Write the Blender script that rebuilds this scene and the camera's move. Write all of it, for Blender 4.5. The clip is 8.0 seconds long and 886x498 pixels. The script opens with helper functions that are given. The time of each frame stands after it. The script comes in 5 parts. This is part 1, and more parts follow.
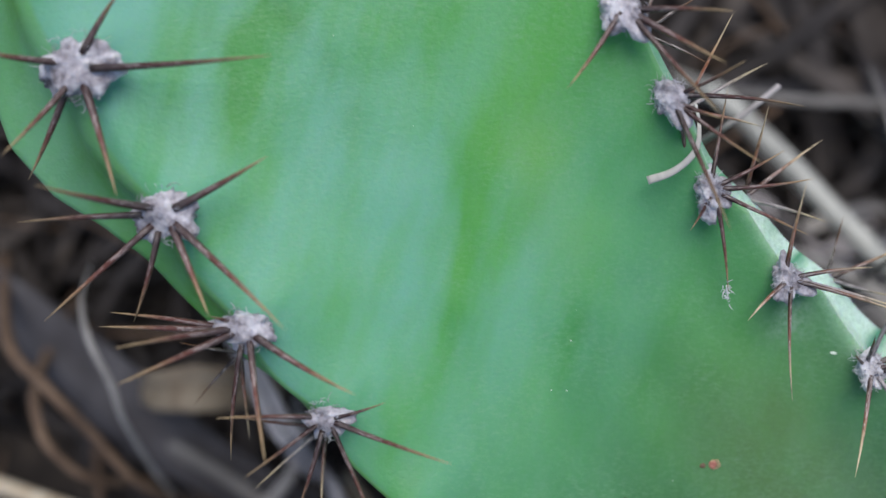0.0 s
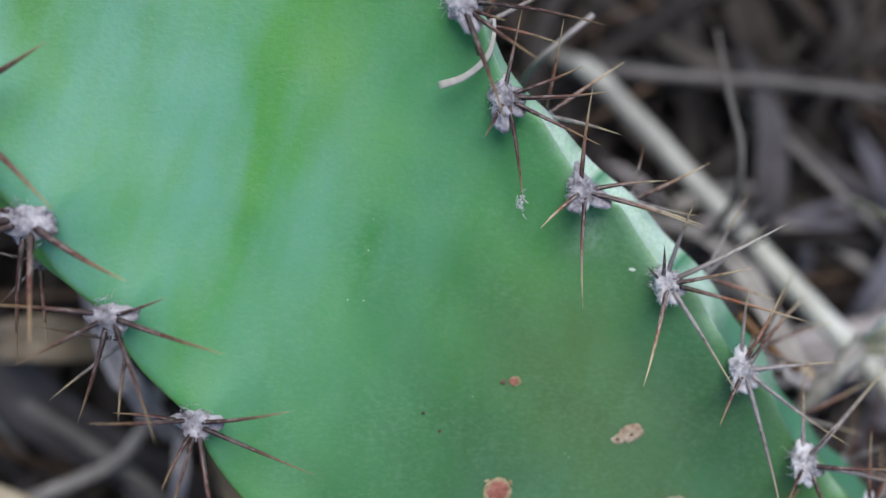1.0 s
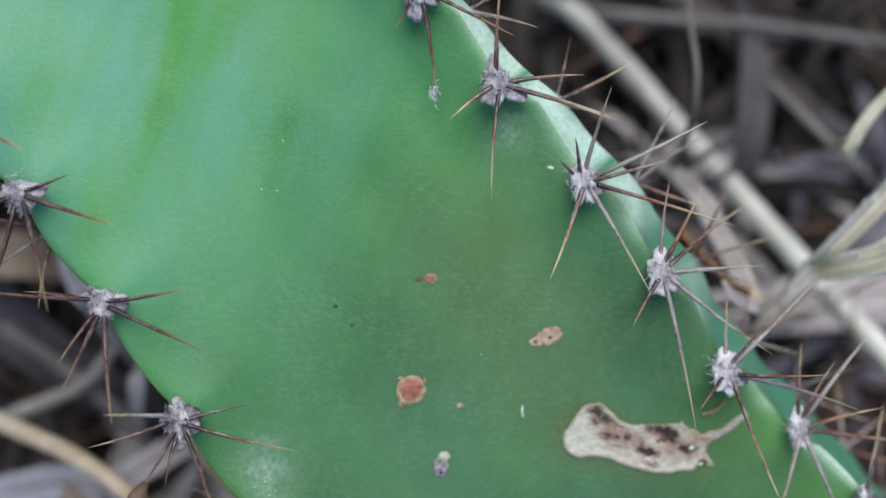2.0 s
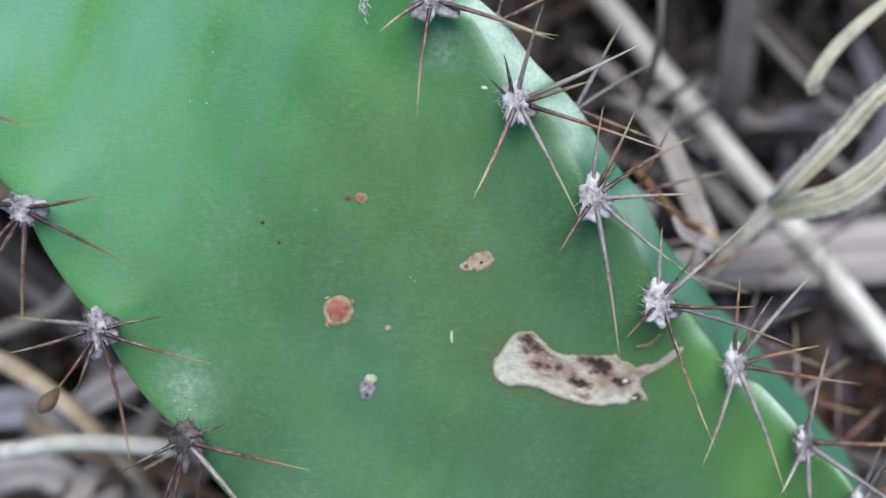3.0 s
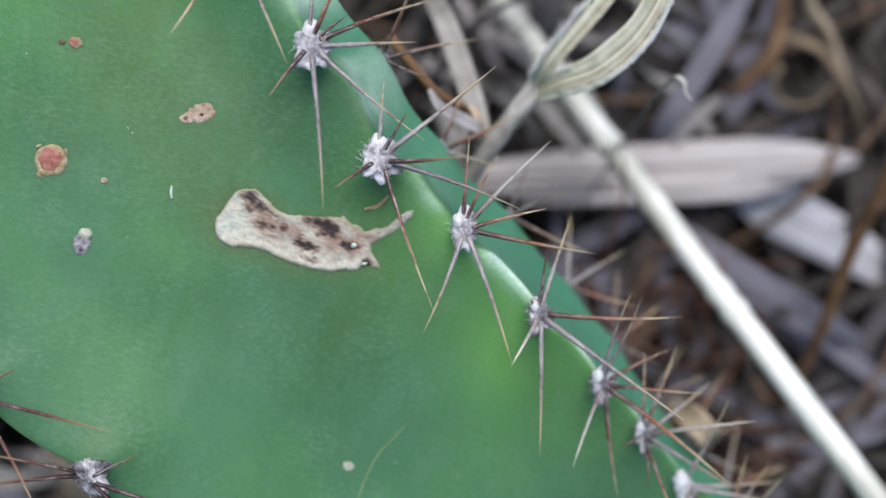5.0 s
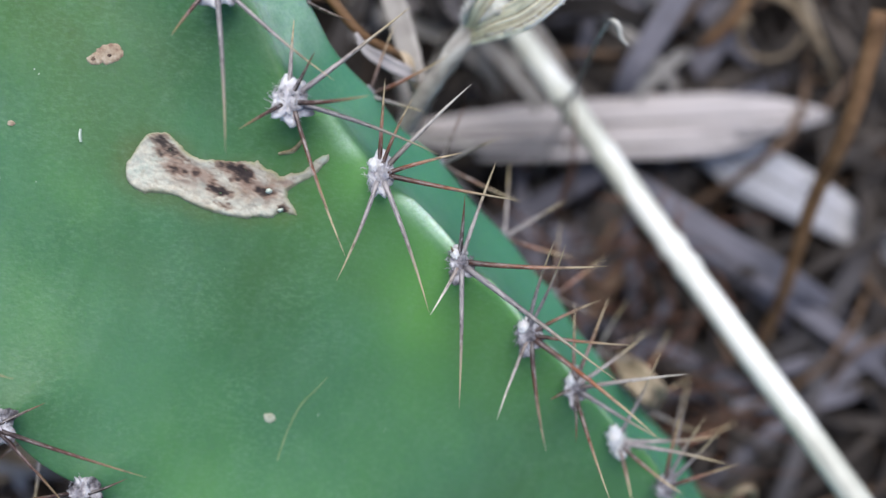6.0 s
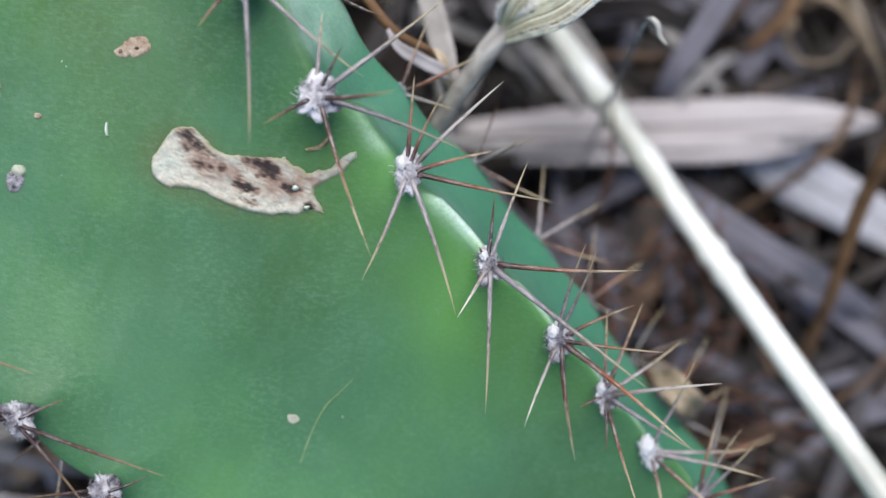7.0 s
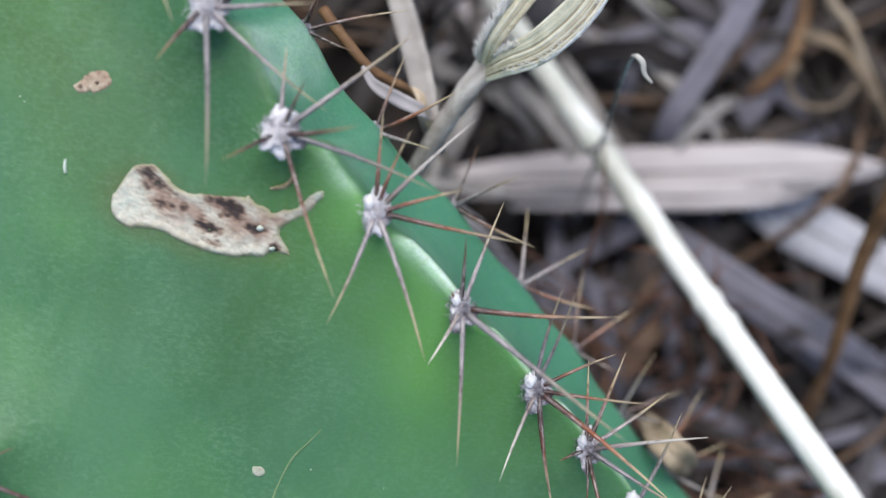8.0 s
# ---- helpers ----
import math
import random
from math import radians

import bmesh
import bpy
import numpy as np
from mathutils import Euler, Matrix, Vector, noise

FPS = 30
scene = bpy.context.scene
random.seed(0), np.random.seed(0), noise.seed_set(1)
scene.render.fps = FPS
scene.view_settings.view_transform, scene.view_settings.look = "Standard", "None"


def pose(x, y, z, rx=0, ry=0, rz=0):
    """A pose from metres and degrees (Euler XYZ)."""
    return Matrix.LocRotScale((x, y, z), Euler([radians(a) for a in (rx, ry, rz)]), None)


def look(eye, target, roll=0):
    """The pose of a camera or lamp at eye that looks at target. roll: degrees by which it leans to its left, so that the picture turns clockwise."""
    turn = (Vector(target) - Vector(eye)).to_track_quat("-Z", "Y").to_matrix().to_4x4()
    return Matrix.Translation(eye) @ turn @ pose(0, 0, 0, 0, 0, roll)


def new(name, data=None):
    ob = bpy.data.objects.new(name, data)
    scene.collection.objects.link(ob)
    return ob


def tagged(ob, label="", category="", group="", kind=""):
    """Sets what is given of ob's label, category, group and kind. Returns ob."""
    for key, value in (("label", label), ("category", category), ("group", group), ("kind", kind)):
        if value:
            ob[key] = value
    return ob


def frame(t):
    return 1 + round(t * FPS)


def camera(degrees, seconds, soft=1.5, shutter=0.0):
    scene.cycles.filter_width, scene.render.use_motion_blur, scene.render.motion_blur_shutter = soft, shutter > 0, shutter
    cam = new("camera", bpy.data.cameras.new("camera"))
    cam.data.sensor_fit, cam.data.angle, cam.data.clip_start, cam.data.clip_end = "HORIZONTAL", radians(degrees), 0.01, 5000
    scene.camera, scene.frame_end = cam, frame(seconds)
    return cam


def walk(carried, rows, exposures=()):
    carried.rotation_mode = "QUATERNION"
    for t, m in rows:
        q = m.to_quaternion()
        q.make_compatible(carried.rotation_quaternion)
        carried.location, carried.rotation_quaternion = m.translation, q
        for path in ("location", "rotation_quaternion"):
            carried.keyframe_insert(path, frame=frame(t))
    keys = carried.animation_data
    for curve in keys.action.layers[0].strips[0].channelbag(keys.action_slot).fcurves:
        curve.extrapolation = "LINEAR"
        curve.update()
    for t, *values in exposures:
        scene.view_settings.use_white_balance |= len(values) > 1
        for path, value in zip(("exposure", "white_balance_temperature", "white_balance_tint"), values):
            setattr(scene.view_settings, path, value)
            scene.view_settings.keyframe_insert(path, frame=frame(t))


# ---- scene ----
cam = camera(41.99, 8.0)


PATH = [
    (0.0, pose(-0.00794, -0.00197, 0.27179, 1.894, -3.206, -4.626)),
    (0.5, pose(0.00339, -0.00913, 0.27231, 2.648, -4.628, -3.605)),
    (1.0, pose(0.01447, -0.02379, 0.27250, 4.355, -4.925, -3.722)),
    (1.2, pose(0.02101, -0.03347, 0.27275, 4.920, -4.833, -3.848)),
    (2.3, pose(0.04072, -0.04270, 0.27071, 4.148, -0.564, -1.263)),
    (2.5, pose(0.04439, -0.04503, 0.26996, 2.962, -0.431, -0.901)),
    (3.0, pose(0.05279, -0.04828, 0.26867, 3.128, 0.645, -0.098)),
    (3.5, pose(0.06338, -0.05479, 0.26651, 2.297, 1.681, 0.175)),
    (4.0, pose(0.07132, -0.06040, 0.26518, 2.645, 2.699, 0.525)),
    (4.5, pose(0.08014, -0.06682, 0.26455, 1.951, 0.892, 0.709)),
    (5.0, pose(0.08923, -0.06768, 0.26229, 3.026, -0.619, 1.381)),
    (5.2, pose(0.09422, -0.06648, 0.26125, 2.645, -0.464, 1.504)),
    (6.5, pose(0.10568, -0.07298, 0.25569, 1.642, 1.678, 1.681)),
    (7.0, pose(0.10695, -0.07153, 0.25383, 2.070, 2.862, 2.636)),
    (7.5, pose(0.10841, -0.07124, 0.25128, 2.585, 2.462, 2.817)),
    (8.0, pose(0.11357, -0.07224, 0.24615, 4.769, 3.988, 3.044)),
]
walk(cam, PATH, [(0.0, -0.18), (1.0, -0.26), (3.0, -0.04), (5.0, 0.06), (8.0, 0.15)])
cam.data.dof.use_dof = True
cam.data.dof.focus_distance = 0.160
cam.data.dof.aperture_fstop = 8.6

# ---- light: soft daylight from the open side of the plant ----
SUN_WAY = Vector((0.04, 0.42, 0.89)).normalized()
world = bpy.data.worlds.new("world")
scene.world = world
world.use_nodes = True
wn = world.node_tree.nodes
sky = wn.new("ShaderNodeTexSky")
sky.sky_type = "NISHITA"
sky.sun_disc = False
sky.sun_elevation = math.asin(SUN_WAY.z)
sky.sun_rotation = math.atan2(SUN_WAY.x, SUN_WAY.y)
wn["Background"].inputs["Strength"].default_value = 0.13
world.node_tree.links.new(sky.outputs[0], wn["Background"].inputs["Color"])
sun_data = bpy.data.lights.new("sun", "SUN")
sun_data.energy = 3.0
sun_data.angle = radians(42)
sun_data.color = (1.0, 0.96, 0.9)
sun = new("sun", sun_data)
sun.matrix_world = look(SUN_WAY * 3, (0, 0, 0))


# ---- materials ----
def nodes_of(name):
    m = bpy.data.materials.new(name)
    m.use_nodes = True
    return m, m.node_tree, m.node_tree.nodes["Principled BSDF"]


def noise_tex(nt, scale, detail=4.0, rough=0.55, stretch=None, source="Object"):
    co = nt.nodes.new("ShaderNodeTexCoord")
    mp = nt.nodes.new("ShaderNodeMapping")
    mp.vector_type = "TEXTURE"
    if stretch:
        mp.inputs["Rotation"].default_value = stretch[0]
        mp.inputs["Scale"].default_value = stretch[1]
    nt.links.new(co.outputs[source], mp.inputs["Vector"])
    tx = nt.nodes.new("ShaderNodeTexNoise")
    tx.inputs["Scale"].default_value = scale
    tx.inputs["Detail"].default_value = detail
    tx.inputs["Roughness"].default_value = rough
    nt.links.new(mp.outputs[0], tx.inputs["Vector"])
    return tx.outputs["Fac"]


def ramp(nt, fac, stops):
    r = nt.nodes.new("ShaderNodeValToRGB")
    while len(r.color_ramp.elements) < len(stops):
        r.color_ramp.elements.new(0.5)
    for e, (p, c) in zip(r.color_ramp.elements, stops):
        e.position, e.color = p, (*c, 1)
    nt.links.new(fac, r.inputs["Fac"])
    return r.outputs["Color"]


def mix(nt, fac, a, b, mode="MIX"):
    n = nt.nodes.new("ShaderNodeMix")
    n.data_type, n.blend_type = "RGBA", mode
    for i, v in ((0, fac), (6, a), (7, b)):
        if isinstance(v, (int, float)):
            n.inputs[i].default_value = v
        elif isinstance(v, tuple):
            n.inputs[i].default_value = (*v, 1)
        else:
            nt.links.new(v, n.inputs[i])
    return n.outputs[2]


def bump(nt, bsdf, fac, strength, distance):
    b = nt.nodes.new("ShaderNodeBump")
    b.inputs["Strength"].default_value = strength
    b.inputs["Distance"].default_value = distance
    nt.links.new(fac, b.inputs["Height"])
    nt.links.new(b.outputs[0], bsdf.inputs["Normal"])


def object_random(nt):
    return nt.nodes.new("ShaderNodeObjectInfo").outputs["Random"]


def island_random(nt):
    return nt.nodes.new("ShaderNodeNewGeometry").outputs["Random Per Island"]


def blotchy(name, stops, scale, rough=0.8, bump_scale=900, bump_mm=0.2, vary=None, stretch=None, sss=0.0):
    """A rough natural surface: a colour ramp over noise, fine grain and relief."""
    m, nt, b = nodes_of(name)
    col = ramp(nt, noise_tex(nt, scale, 6, 0.6, stretch), stops)
    if vary:
        shade = ramp(nt, vary(nt), [(0.0, (0.55, 0.55, 0.58)), (1.0, (1.15, 1.12, 1.05))])
        col = mix(nt, 1.0, col, shade, "MULTIPLY")
    nt.links.new(col, b.inputs["Base Color"])
    b.inputs["Roughness"].default_value = rough
    if sss:
        b.inputs["Subsurface Weight"].default_value = sss
        b.inputs["Subsurface Radius"].default_value = (0.002, 0.0015, 0.001)
        b.inputs["Subsurface Scale"].default_value = 1.0
    bump(nt, b, noise_tex(nt, bump_scale, 5, 0.6, stretch), 0.6, bump_mm / 1000)
    return m


def skin_material():
    """Waxy cactus skin: greens that turn yellower in patches, a bluish bloom thicker towards the young end, fine pale grain."""
    m, nt, b = nodes_of("cactus_skin")

    def field(way, lo, hi):
        """0 to 1 along a direction in plan."""
        co = nt.nodes.new("ShaderNodeTexCoord")
        dot = nt.nodes.new("ShaderNodeVectorMath")
        dot.operation = "DOT_PRODUCT"
        dot.inputs[1].default_value = way
        nt.links.new(co.outputs["Object"], dot.inputs[0])
        r = nt.nodes.new("ShaderNodeMapRange")
        r.interpolation_type = "SMOOTHSTEP"
        r.inputs["From Min"].default_value, r.inputs["From Max"].default_value = lo, hi
        nt.links.new(dot.outputs["Value"], r.inputs["Value"])
        return r.outputs[0]

    def times(a, k):
        n = nt.nodes.new("ShaderNodeMath")
        n.operation = "MULTIPLY"
        for i, v in enumerate((a, k)):
            if isinstance(v, (int, float)):
                n.inputs[i].default_value = v
            else:
                nt.links.new(v, n.inputs[i])
        return n.outputs[0]

    along, across = (0.6223, -0.7828, 0), (0.7828, 0.6223, 0)
    broad = noise_tex(nt, 30, 3, 0.5, ((0, 0, radians(-60)), (1.9, 1.0, 1.0)))
    col = ramp(nt, broad, [(0.36, (0.044, 0.20, 0.056)), (0.49, (0.066, 0.30, 0.076)), (0.62, (0.108, 0.375, 0.092))])
    old = ramp(nt, broad, [(0.34, (0.062, 0.148, 0.064)), (0.5, (0.074, 0.200, 0.090)), (0.66, (0.100, 0.258, 0.096))])
    col = mix(nt, field(along, 0.005, 0.075), col, old)
    olive = ramp(nt, noise_tex(nt, 24, 4, 0.55, ((0, 0, radians(-52)), (1.6, 1.0, 1.0))), [(0.40, (0, 0, 0)), (0.60, (0.75, 0.75, 0.75))])
    col = mix(nt, times(times(olive, field(along, 0.02, 0.06)), times(field(across, -0.006, 0.022), field(along, 0.112, 0.092))), col, (0.098, 0.152, 0.056))
    streak = noise_tex(nt, 60, 4, 0.55, ((0, 0, radians(70)), (3.0, 1.0, 1.0)))
    bloom = ramp(nt, streak, [(0.37, (0, 0, 0)), (0.48, (0.5, 0.5, 0.5)), (0.61, (1, 1, 1))])
    young = times(field(along, 0.050, -0.015), field(across, 0.049, 0.001))
    col = mix(nt, times(times(bloom, young), 0.85), col, (0.19, 0.48, 0.39))
    col = mix(nt, times(bloom, 0.14), col, (0.16, 0.37, 0.25))
    def worn(name):
        at = nt.nodes.new("ShaderNodeAttribute")
        at.attribute_name = name
        return at.outputs["Fac"]

    # Shade on the face beyond the right rib, put in as teal.
    col = mix(nt, times(worn("far_side_shade"), 0.75), col, (0.072, 0.28, 0.18))
    col = mix(nt, worn("scar_halo"), col, (0.13, 0.17, 0.065))
    col = mix(nt, worn("yellow_glow"), col, (0.165, 0.41, 0.095))
    whitening = ramp(nt, noise_tex(nt, 900, 5, 0.7), [(0.40, (0.25, 0.25, 0.25)), (0.66, (1, 1, 1))])
    col = mix(nt, times(whitening, worn("dust")), col, (0.50, 0.62, 0.56))
    # Pale wax on the right rib, its gloss painted in as whiter colour.
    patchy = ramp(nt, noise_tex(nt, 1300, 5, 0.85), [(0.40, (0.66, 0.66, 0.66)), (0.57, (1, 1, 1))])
    col = mix(nt, times(patchy, worn("rib_wax_gloss")), col, (0.68, 0.90, 0.76))
    thin = ramp(nt, noise_tex(nt, 260, 4, 0.6, ((0, 0, radians(80)), (3.0, 1.0, 1.0))), [(0.5, (0, 0, 0)), (0.8, (0.13, 0.13, 0.13))])
    col = mix(nt, thin, col, (0.22, 0.40, 0.27))
    grain = ramp(nt, noise_tex(nt, 1800, 4, 0.7, ((0, 0, radians(-8)), (1.8, 1.0, 1.0))), [(0.46, (0, 0, 0)), (0.70, (0.22, 0.22, 0.22))])
    clump = ramp(nt, noise_tex(nt, 90, 3, 0.6), [(0.36, (0.25, 0.25, 0.25)), (0.66, (1, 1, 1))])
    grain = mix(nt, 1.0, grain, clump, "MULTIPLY")
    col = mix(nt, grain, col, (0.30, 0.50, 0.33))
    nt.links.new(col, b.inputs["Base Color"])
    nt.links.new(ramp(nt, streak, [(0.4, (0.40, 0.40, 0.40)), (0.7, (0.55, 0.55, 0.55))]), b.inputs["Roughness"])
    b.inputs["Specular IOR Level"].default_value = 0.25
    b.inputs["Subsurface Weight"].default_value = 0.4
    b.inputs["Subsurface Radius"].default_value = (0.004, 0.007, 0.002)
    b.inputs["Subsurface Scale"].default_value = 1.0
    bump(nt, b, noise_tex(nt, 1250, 4, 0.6), 0.38, 0.00028)
    return m


def spine_material(name, base, middle, tip, coated=1.0, fade=0.78):
    """A spine: dark at the root, paler to the tip, with lengthwise wear; u runs round it, v along it."""
    m, nt, b = nodes_of(name)
    uv = nt.nodes.new("ShaderNodeTexCoord").outputs["UV"]
    sep = nt.nodes.new("ShaderNodeSeparateXYZ")
    nt.links.new(uv, sep.inputs[0])
    col = ramp(nt, sep.outputs["Y"], [(0.0, base), (0.10, base), (fade * 0.55, middle), (fade, tip), (1.0, tip)])
    worn = ramp(nt, noise_tex(nt, 1500, 3, 0.6, ((0, 0, 0), (1, 1, 9))), [(0.45, (0, 0, 0)), (0.55, (0.85 * coated,) * 3)])
    coat = ramp(nt, sep.outputs["Y"], [(0.12, (0.5, 0.5, 0.5)), (0.3, (1, 1, 1)), (0.75, (0.15, 0.15, 0.15))])
    worn = mix(nt, 1.0, worn, coat, "MULTIPLY")
    col = mix(nt, worn, col, (0.40, 0.37, 0.38))
    chips = ramp(nt, noise_tex(nt, 3800, 3, 0.6, ((0, 0, 0), (1, 1, 5))), [(0.53, (0, 0, 0)), (0.60, (0.75 * min(1, coated + 0.25),) * 3)])
    col = mix(nt, mix(nt, 1.0, chips, coat, "MULTIPLY"), col, (0.58, 0.54, 0.54))
    pits = ramp(nt, noise_tex(nt, 2600, 3, 0.6, ((0, 0, 0), (1, 1, 4))), [(0.36, (0.45, 0.42, 0.42)), (0.46, (1, 1, 1))])
    col = mix(nt, 1.0, col, pits, "MULTIPLY")
    shade = ramp(nt, object_random(nt), [(0.0, (0.7, 0.7, 0.7)), (1.0, (1.25, 1.2, 1.15))])
    nt.links.new(mix(nt, 1.0, col, shade, "MULTIPLY"), b.inputs["Base Color"])
    b.inputs["Roughness"].default_value = 0.42
    bump(nt, b, noise_tex(nt, 1800, 4, 0.6), 0.4, 0.0001)
    return m


def cork_material():
    """Scar tissue: cream to greenish grey, pinkish brown round its hollows, near black inside them."""
    m, nt, b = nodes_of("scar_cork")
    col = ramp(nt, noise_tex(nt, 330, 6, 0.65), [(0.30, (0.42, 0.355, 0.26)), (0.42, (0.55, 0.505, 0.415)), (0.55, (0.62, 0.61, 0.52)), (0.70, (0.50, 0.57, 0.49))])

    def layer(name):
        at = nt.nodes.new("ShaderNodeAttribute")
        at.attribute_name = name
        return at.outputs["Fac"]

    speck = ramp(nt, noise_tex(nt, 1000, 5, 0.7), [(0.30, (0.80, 0.75, 0.70)), (0.46, (1, 1, 1)), (0.70, (1.16, 1.17, 1.15))])
    col = mix(nt, 1.0, col, speck, "MULTIPLY")
    col = mix(nt, ramp(nt, layer("blush"), [(0.0, (0, 0, 0)), (0.8, (0.8, 0.8, 0.8))]), col, (0.33, 0.215, 0.165))
    col = mix(nt, ramp(nt, layer("rim"), [(0.1, (0, 0, 0)), (0.9, (0.85, 0.85, 0.85))]), col, (0.33, 0.33, 0.19))
    fac = layer("stain")
    near = ramp(nt, fac, [(0.04, (0, 0, 0)), (0.36, (0.75, 0.75, 0.75))])
    col = mix(nt, near, col, (0.21, 0.13, 0.095))
    deep = ramp(nt, fac, [(0.42, (0, 0, 0)), (0.66, (0.75, 0.75, 0.75)), (0.90, (0.95, 0.95, 0.95))])
    col = mix(nt, deep, col, (0.030, 0.021, 0.022))
    nt.links.new(col, b.inputs["Base Color"])
    b.inputs["Roughness"].default_value = 0.85
    bump(nt, b, noise_tex(nt, 2200, 5, 0.65), 0.45, 0.0003)
    return m


skin = skin_material()
spine_brown = spine_material("spine_brown", (0.048, 0.022, 0.018), (0.21, 0.085, 0.048), (0.58, 0.48, 0.32), 0.6)
spine_rust = spine_material("spine_rust", (0.075, 0.026, 0.017), (0.34, 0.112, 0.046), (0.60, 0.49, 0.32), 0.4)
spine_grey = spine_material("spine_grey", (0.29, 0.275, 0.30), (0.25, 0.22, 0.225), (0.46, 0.39, 0.25))
spine_young = spine_material("spine_young", (0.038, 0.015, 0.015), (0.135, 0.050, 0.038), (0.42, 0.31, 0.17), 0.25, 0.96)
spine_pale = spine_material("spine_pale", (0.26, 0.21, 0.19), (0.58, 0.53, 0.50), (0.78, 0.73, 0.66), 0.4)
spine_dark = spine_material("spine_dark", (0.03, 0.02, 0.018), (0.06, 0.035, 0.025), (0.16, 0.08, 0.04))
wool_white = blotchy("wool_white", [(0.36, (0.20, 0.18, 0.205)), (0.48, (0.45, 0.425, 0.475)), (0.64, (0.72, 0.70, 0.745))], 420, 0.95, 2500, 0.3, sss=0.2)
wool_bright = blotchy("wool_bright", [(0.30, (0.50, 0.48, 0.50)), (0.46, (0.80, 0.79, 0.80)), (0.62, (0.90, 0.89, 0.90))], 420, 0.95, 2500, 0.3, sss=0.2)
wool_pale = blotchy("wool_pale", [(0.34, (0.27, 0.25, 0.28)), (0.46, (0.57, 0.55, 0.59)), (0.62, (0.83, 0.81, 0.84))], 420, 0.95, 2500, 0.3, sss=0.2)
wool_grey = blotchy("wool_grey", [(0.38, (0.075, 0.068, 0.08)), (0.49, (0.33, 0.31, 0.345)), (0.60, (0.70, 0.68, 0.715))], 480, 0.95, 2500, 0.3, sss=0.15)
wool_dark = blotchy("wool_dark", [(0.35, (0.05, 0.045, 0.045)), (0.6, (0.20, 0.18, 0.19)), (0.8, (0.42, 0.40, 0.41))], 450, 0.95, 2500, 0.3)
cork = cork_material()
cork_dark = blotchy("scar_stain", [(0.3, (0.03, 0.02, 0.018)), (0.55, (0.10, 0.06, 0.045)), (0.8, (0.30, 0.22, 0.16))], 420, 0.85, 900, 0.4)
blister_red = blotchy("blister_red", [(0.34, (0.27, 0.085, 0.06)), (0.5, (0.385, 0.145, 0.105)), (0.68, (0.47, 0.22, 0.165))], 1000, 0.5, 1500, 0.1)
blister_rim = blotchy("blister_rim", [(0.34, (0.22, 0.17, 0.09)), (0.5, (0.38, 0.30, 0.17)), (0.66, (0.52, 0.45, 0.29))], 1100, 0.75, 1500, 0.2)
scab_tan = blotchy("scab_tan", [(0.34, (0.28, 0.18, 0.13)), (0.45, (0.42, 0.31, 0.22)), (0.58, (0.55, 0.45, 0.34)), (0.72, (0.68, 0.60, 0.50))], 900, 0.8, 1500, 0.3)
scab_grey = blotchy("scab_grey", [(0.36, (0.05, 0.045, 0.055)), (0.45, (0.24, 0.23, 0.25)), (0.58, (0.38, 0.37, 0.39)), (0.7, (0.50, 0.50, 0.48))], 1100, 0.85, 1500, 0.3)
cream = blotchy("cream_crust", [(0.34, (0.36, 0.36, 0.26)), (0.5, (0.48, 0.50, 0.39)), (0.68, (0.62, 0.63, 0.52))], 1100, 0.8, 1500, 0.2)
scratch_mat = blotchy("scratch_pale", [(0.3, (0.17, 0.29, 0.12)), (0.7, (0.34, 0.43, 0.23))], 500, 0.7, 1500, 0.1)
fleck = blotchy("wax_fleck", [(0.3, (0.55, 0.66, 0.55)), (0.7, (0.78, 0.84, 0.76))], 900, 0.7, 1500, 0.1)
soil = blotchy("soil", [(0.3, (0.012, 0.010, 0.010)), (0.55, (0.030, 0.024, 0.021)), (0.8, (0.075, 0.058, 0.048))], 120, 0.95, 500, 3.0)
litter_mat = blotchy("dead_grass", [(0.3, (0.029, 0.023, 0.022)), (0.55, (0.062, 0.052, 0.050)), (0.8, (0.142, 0.125, 0.122))], 60, 0.8, 600, 0.4, island_random)
# Cream straw with patches of sunlight painted white into its colour.
straw_sun_patched = blotchy("straw_sun_patched", [(0.36, (0.50, 0.50, 0.44)), (0.48, (0.72, 0.725, 0.66)), (0.54, (0.95, 0.95, 0.93))], 62, 0.34, 700, 0.25, None, ((0, 0, radians(-55)), (2.6, 1, 1)))
straw_dull = blotchy("straw_dull", [(0.34, (0.16, 0.152, 0.142)), (0.50, (0.33, 0.325, 0.305)), (0.62, (0.55, 0.545, 0.51))], 95, 0.6, 700, 0.25, None, ((0, 0, radians(-55)), (2.6, 1, 1)))
straw_bleached = blotchy("straw_bleached", [(0.3, (0.36, 0.34, 0.31)), (0.55, (0.58, 0.56, 0.52)), (0.75, (0.76, 0.75, 0.71))], 130, 0.65, 700, 0.3, None, ((0, 0, radians(-70)), (3, 1, 1)))
straw_grey = blotchy("straw_grey", [(0.3, (0.22, 0.20, 0.19)), (0.55, (0.37, 0.345, 0.33)), (0.75, (0.52, 0.495, 0.47))], 110, 0.75, 700, 0.3)
leaf_pink = blotchy("leaf_pinkish_grey", [(0.3, (0.38, 0.345, 0.35)), (0.6, (0.53, 0.485, 0.495)), (0.8, (0.62, 0.575, 0.58))], 150, 0.75, 500, 0.3, None, ((0, 0, 0), (8, 1, 1)))
leaf_lilac = blotchy("leaf_lilac_grey", [(0.3, (0.10, 0.097, 0.122)), (0.6, (0.18, 0.173, 0.215)), (0.8, (0.28, 0.27, 0.32))], 60, 0.75, 500, 0.3)
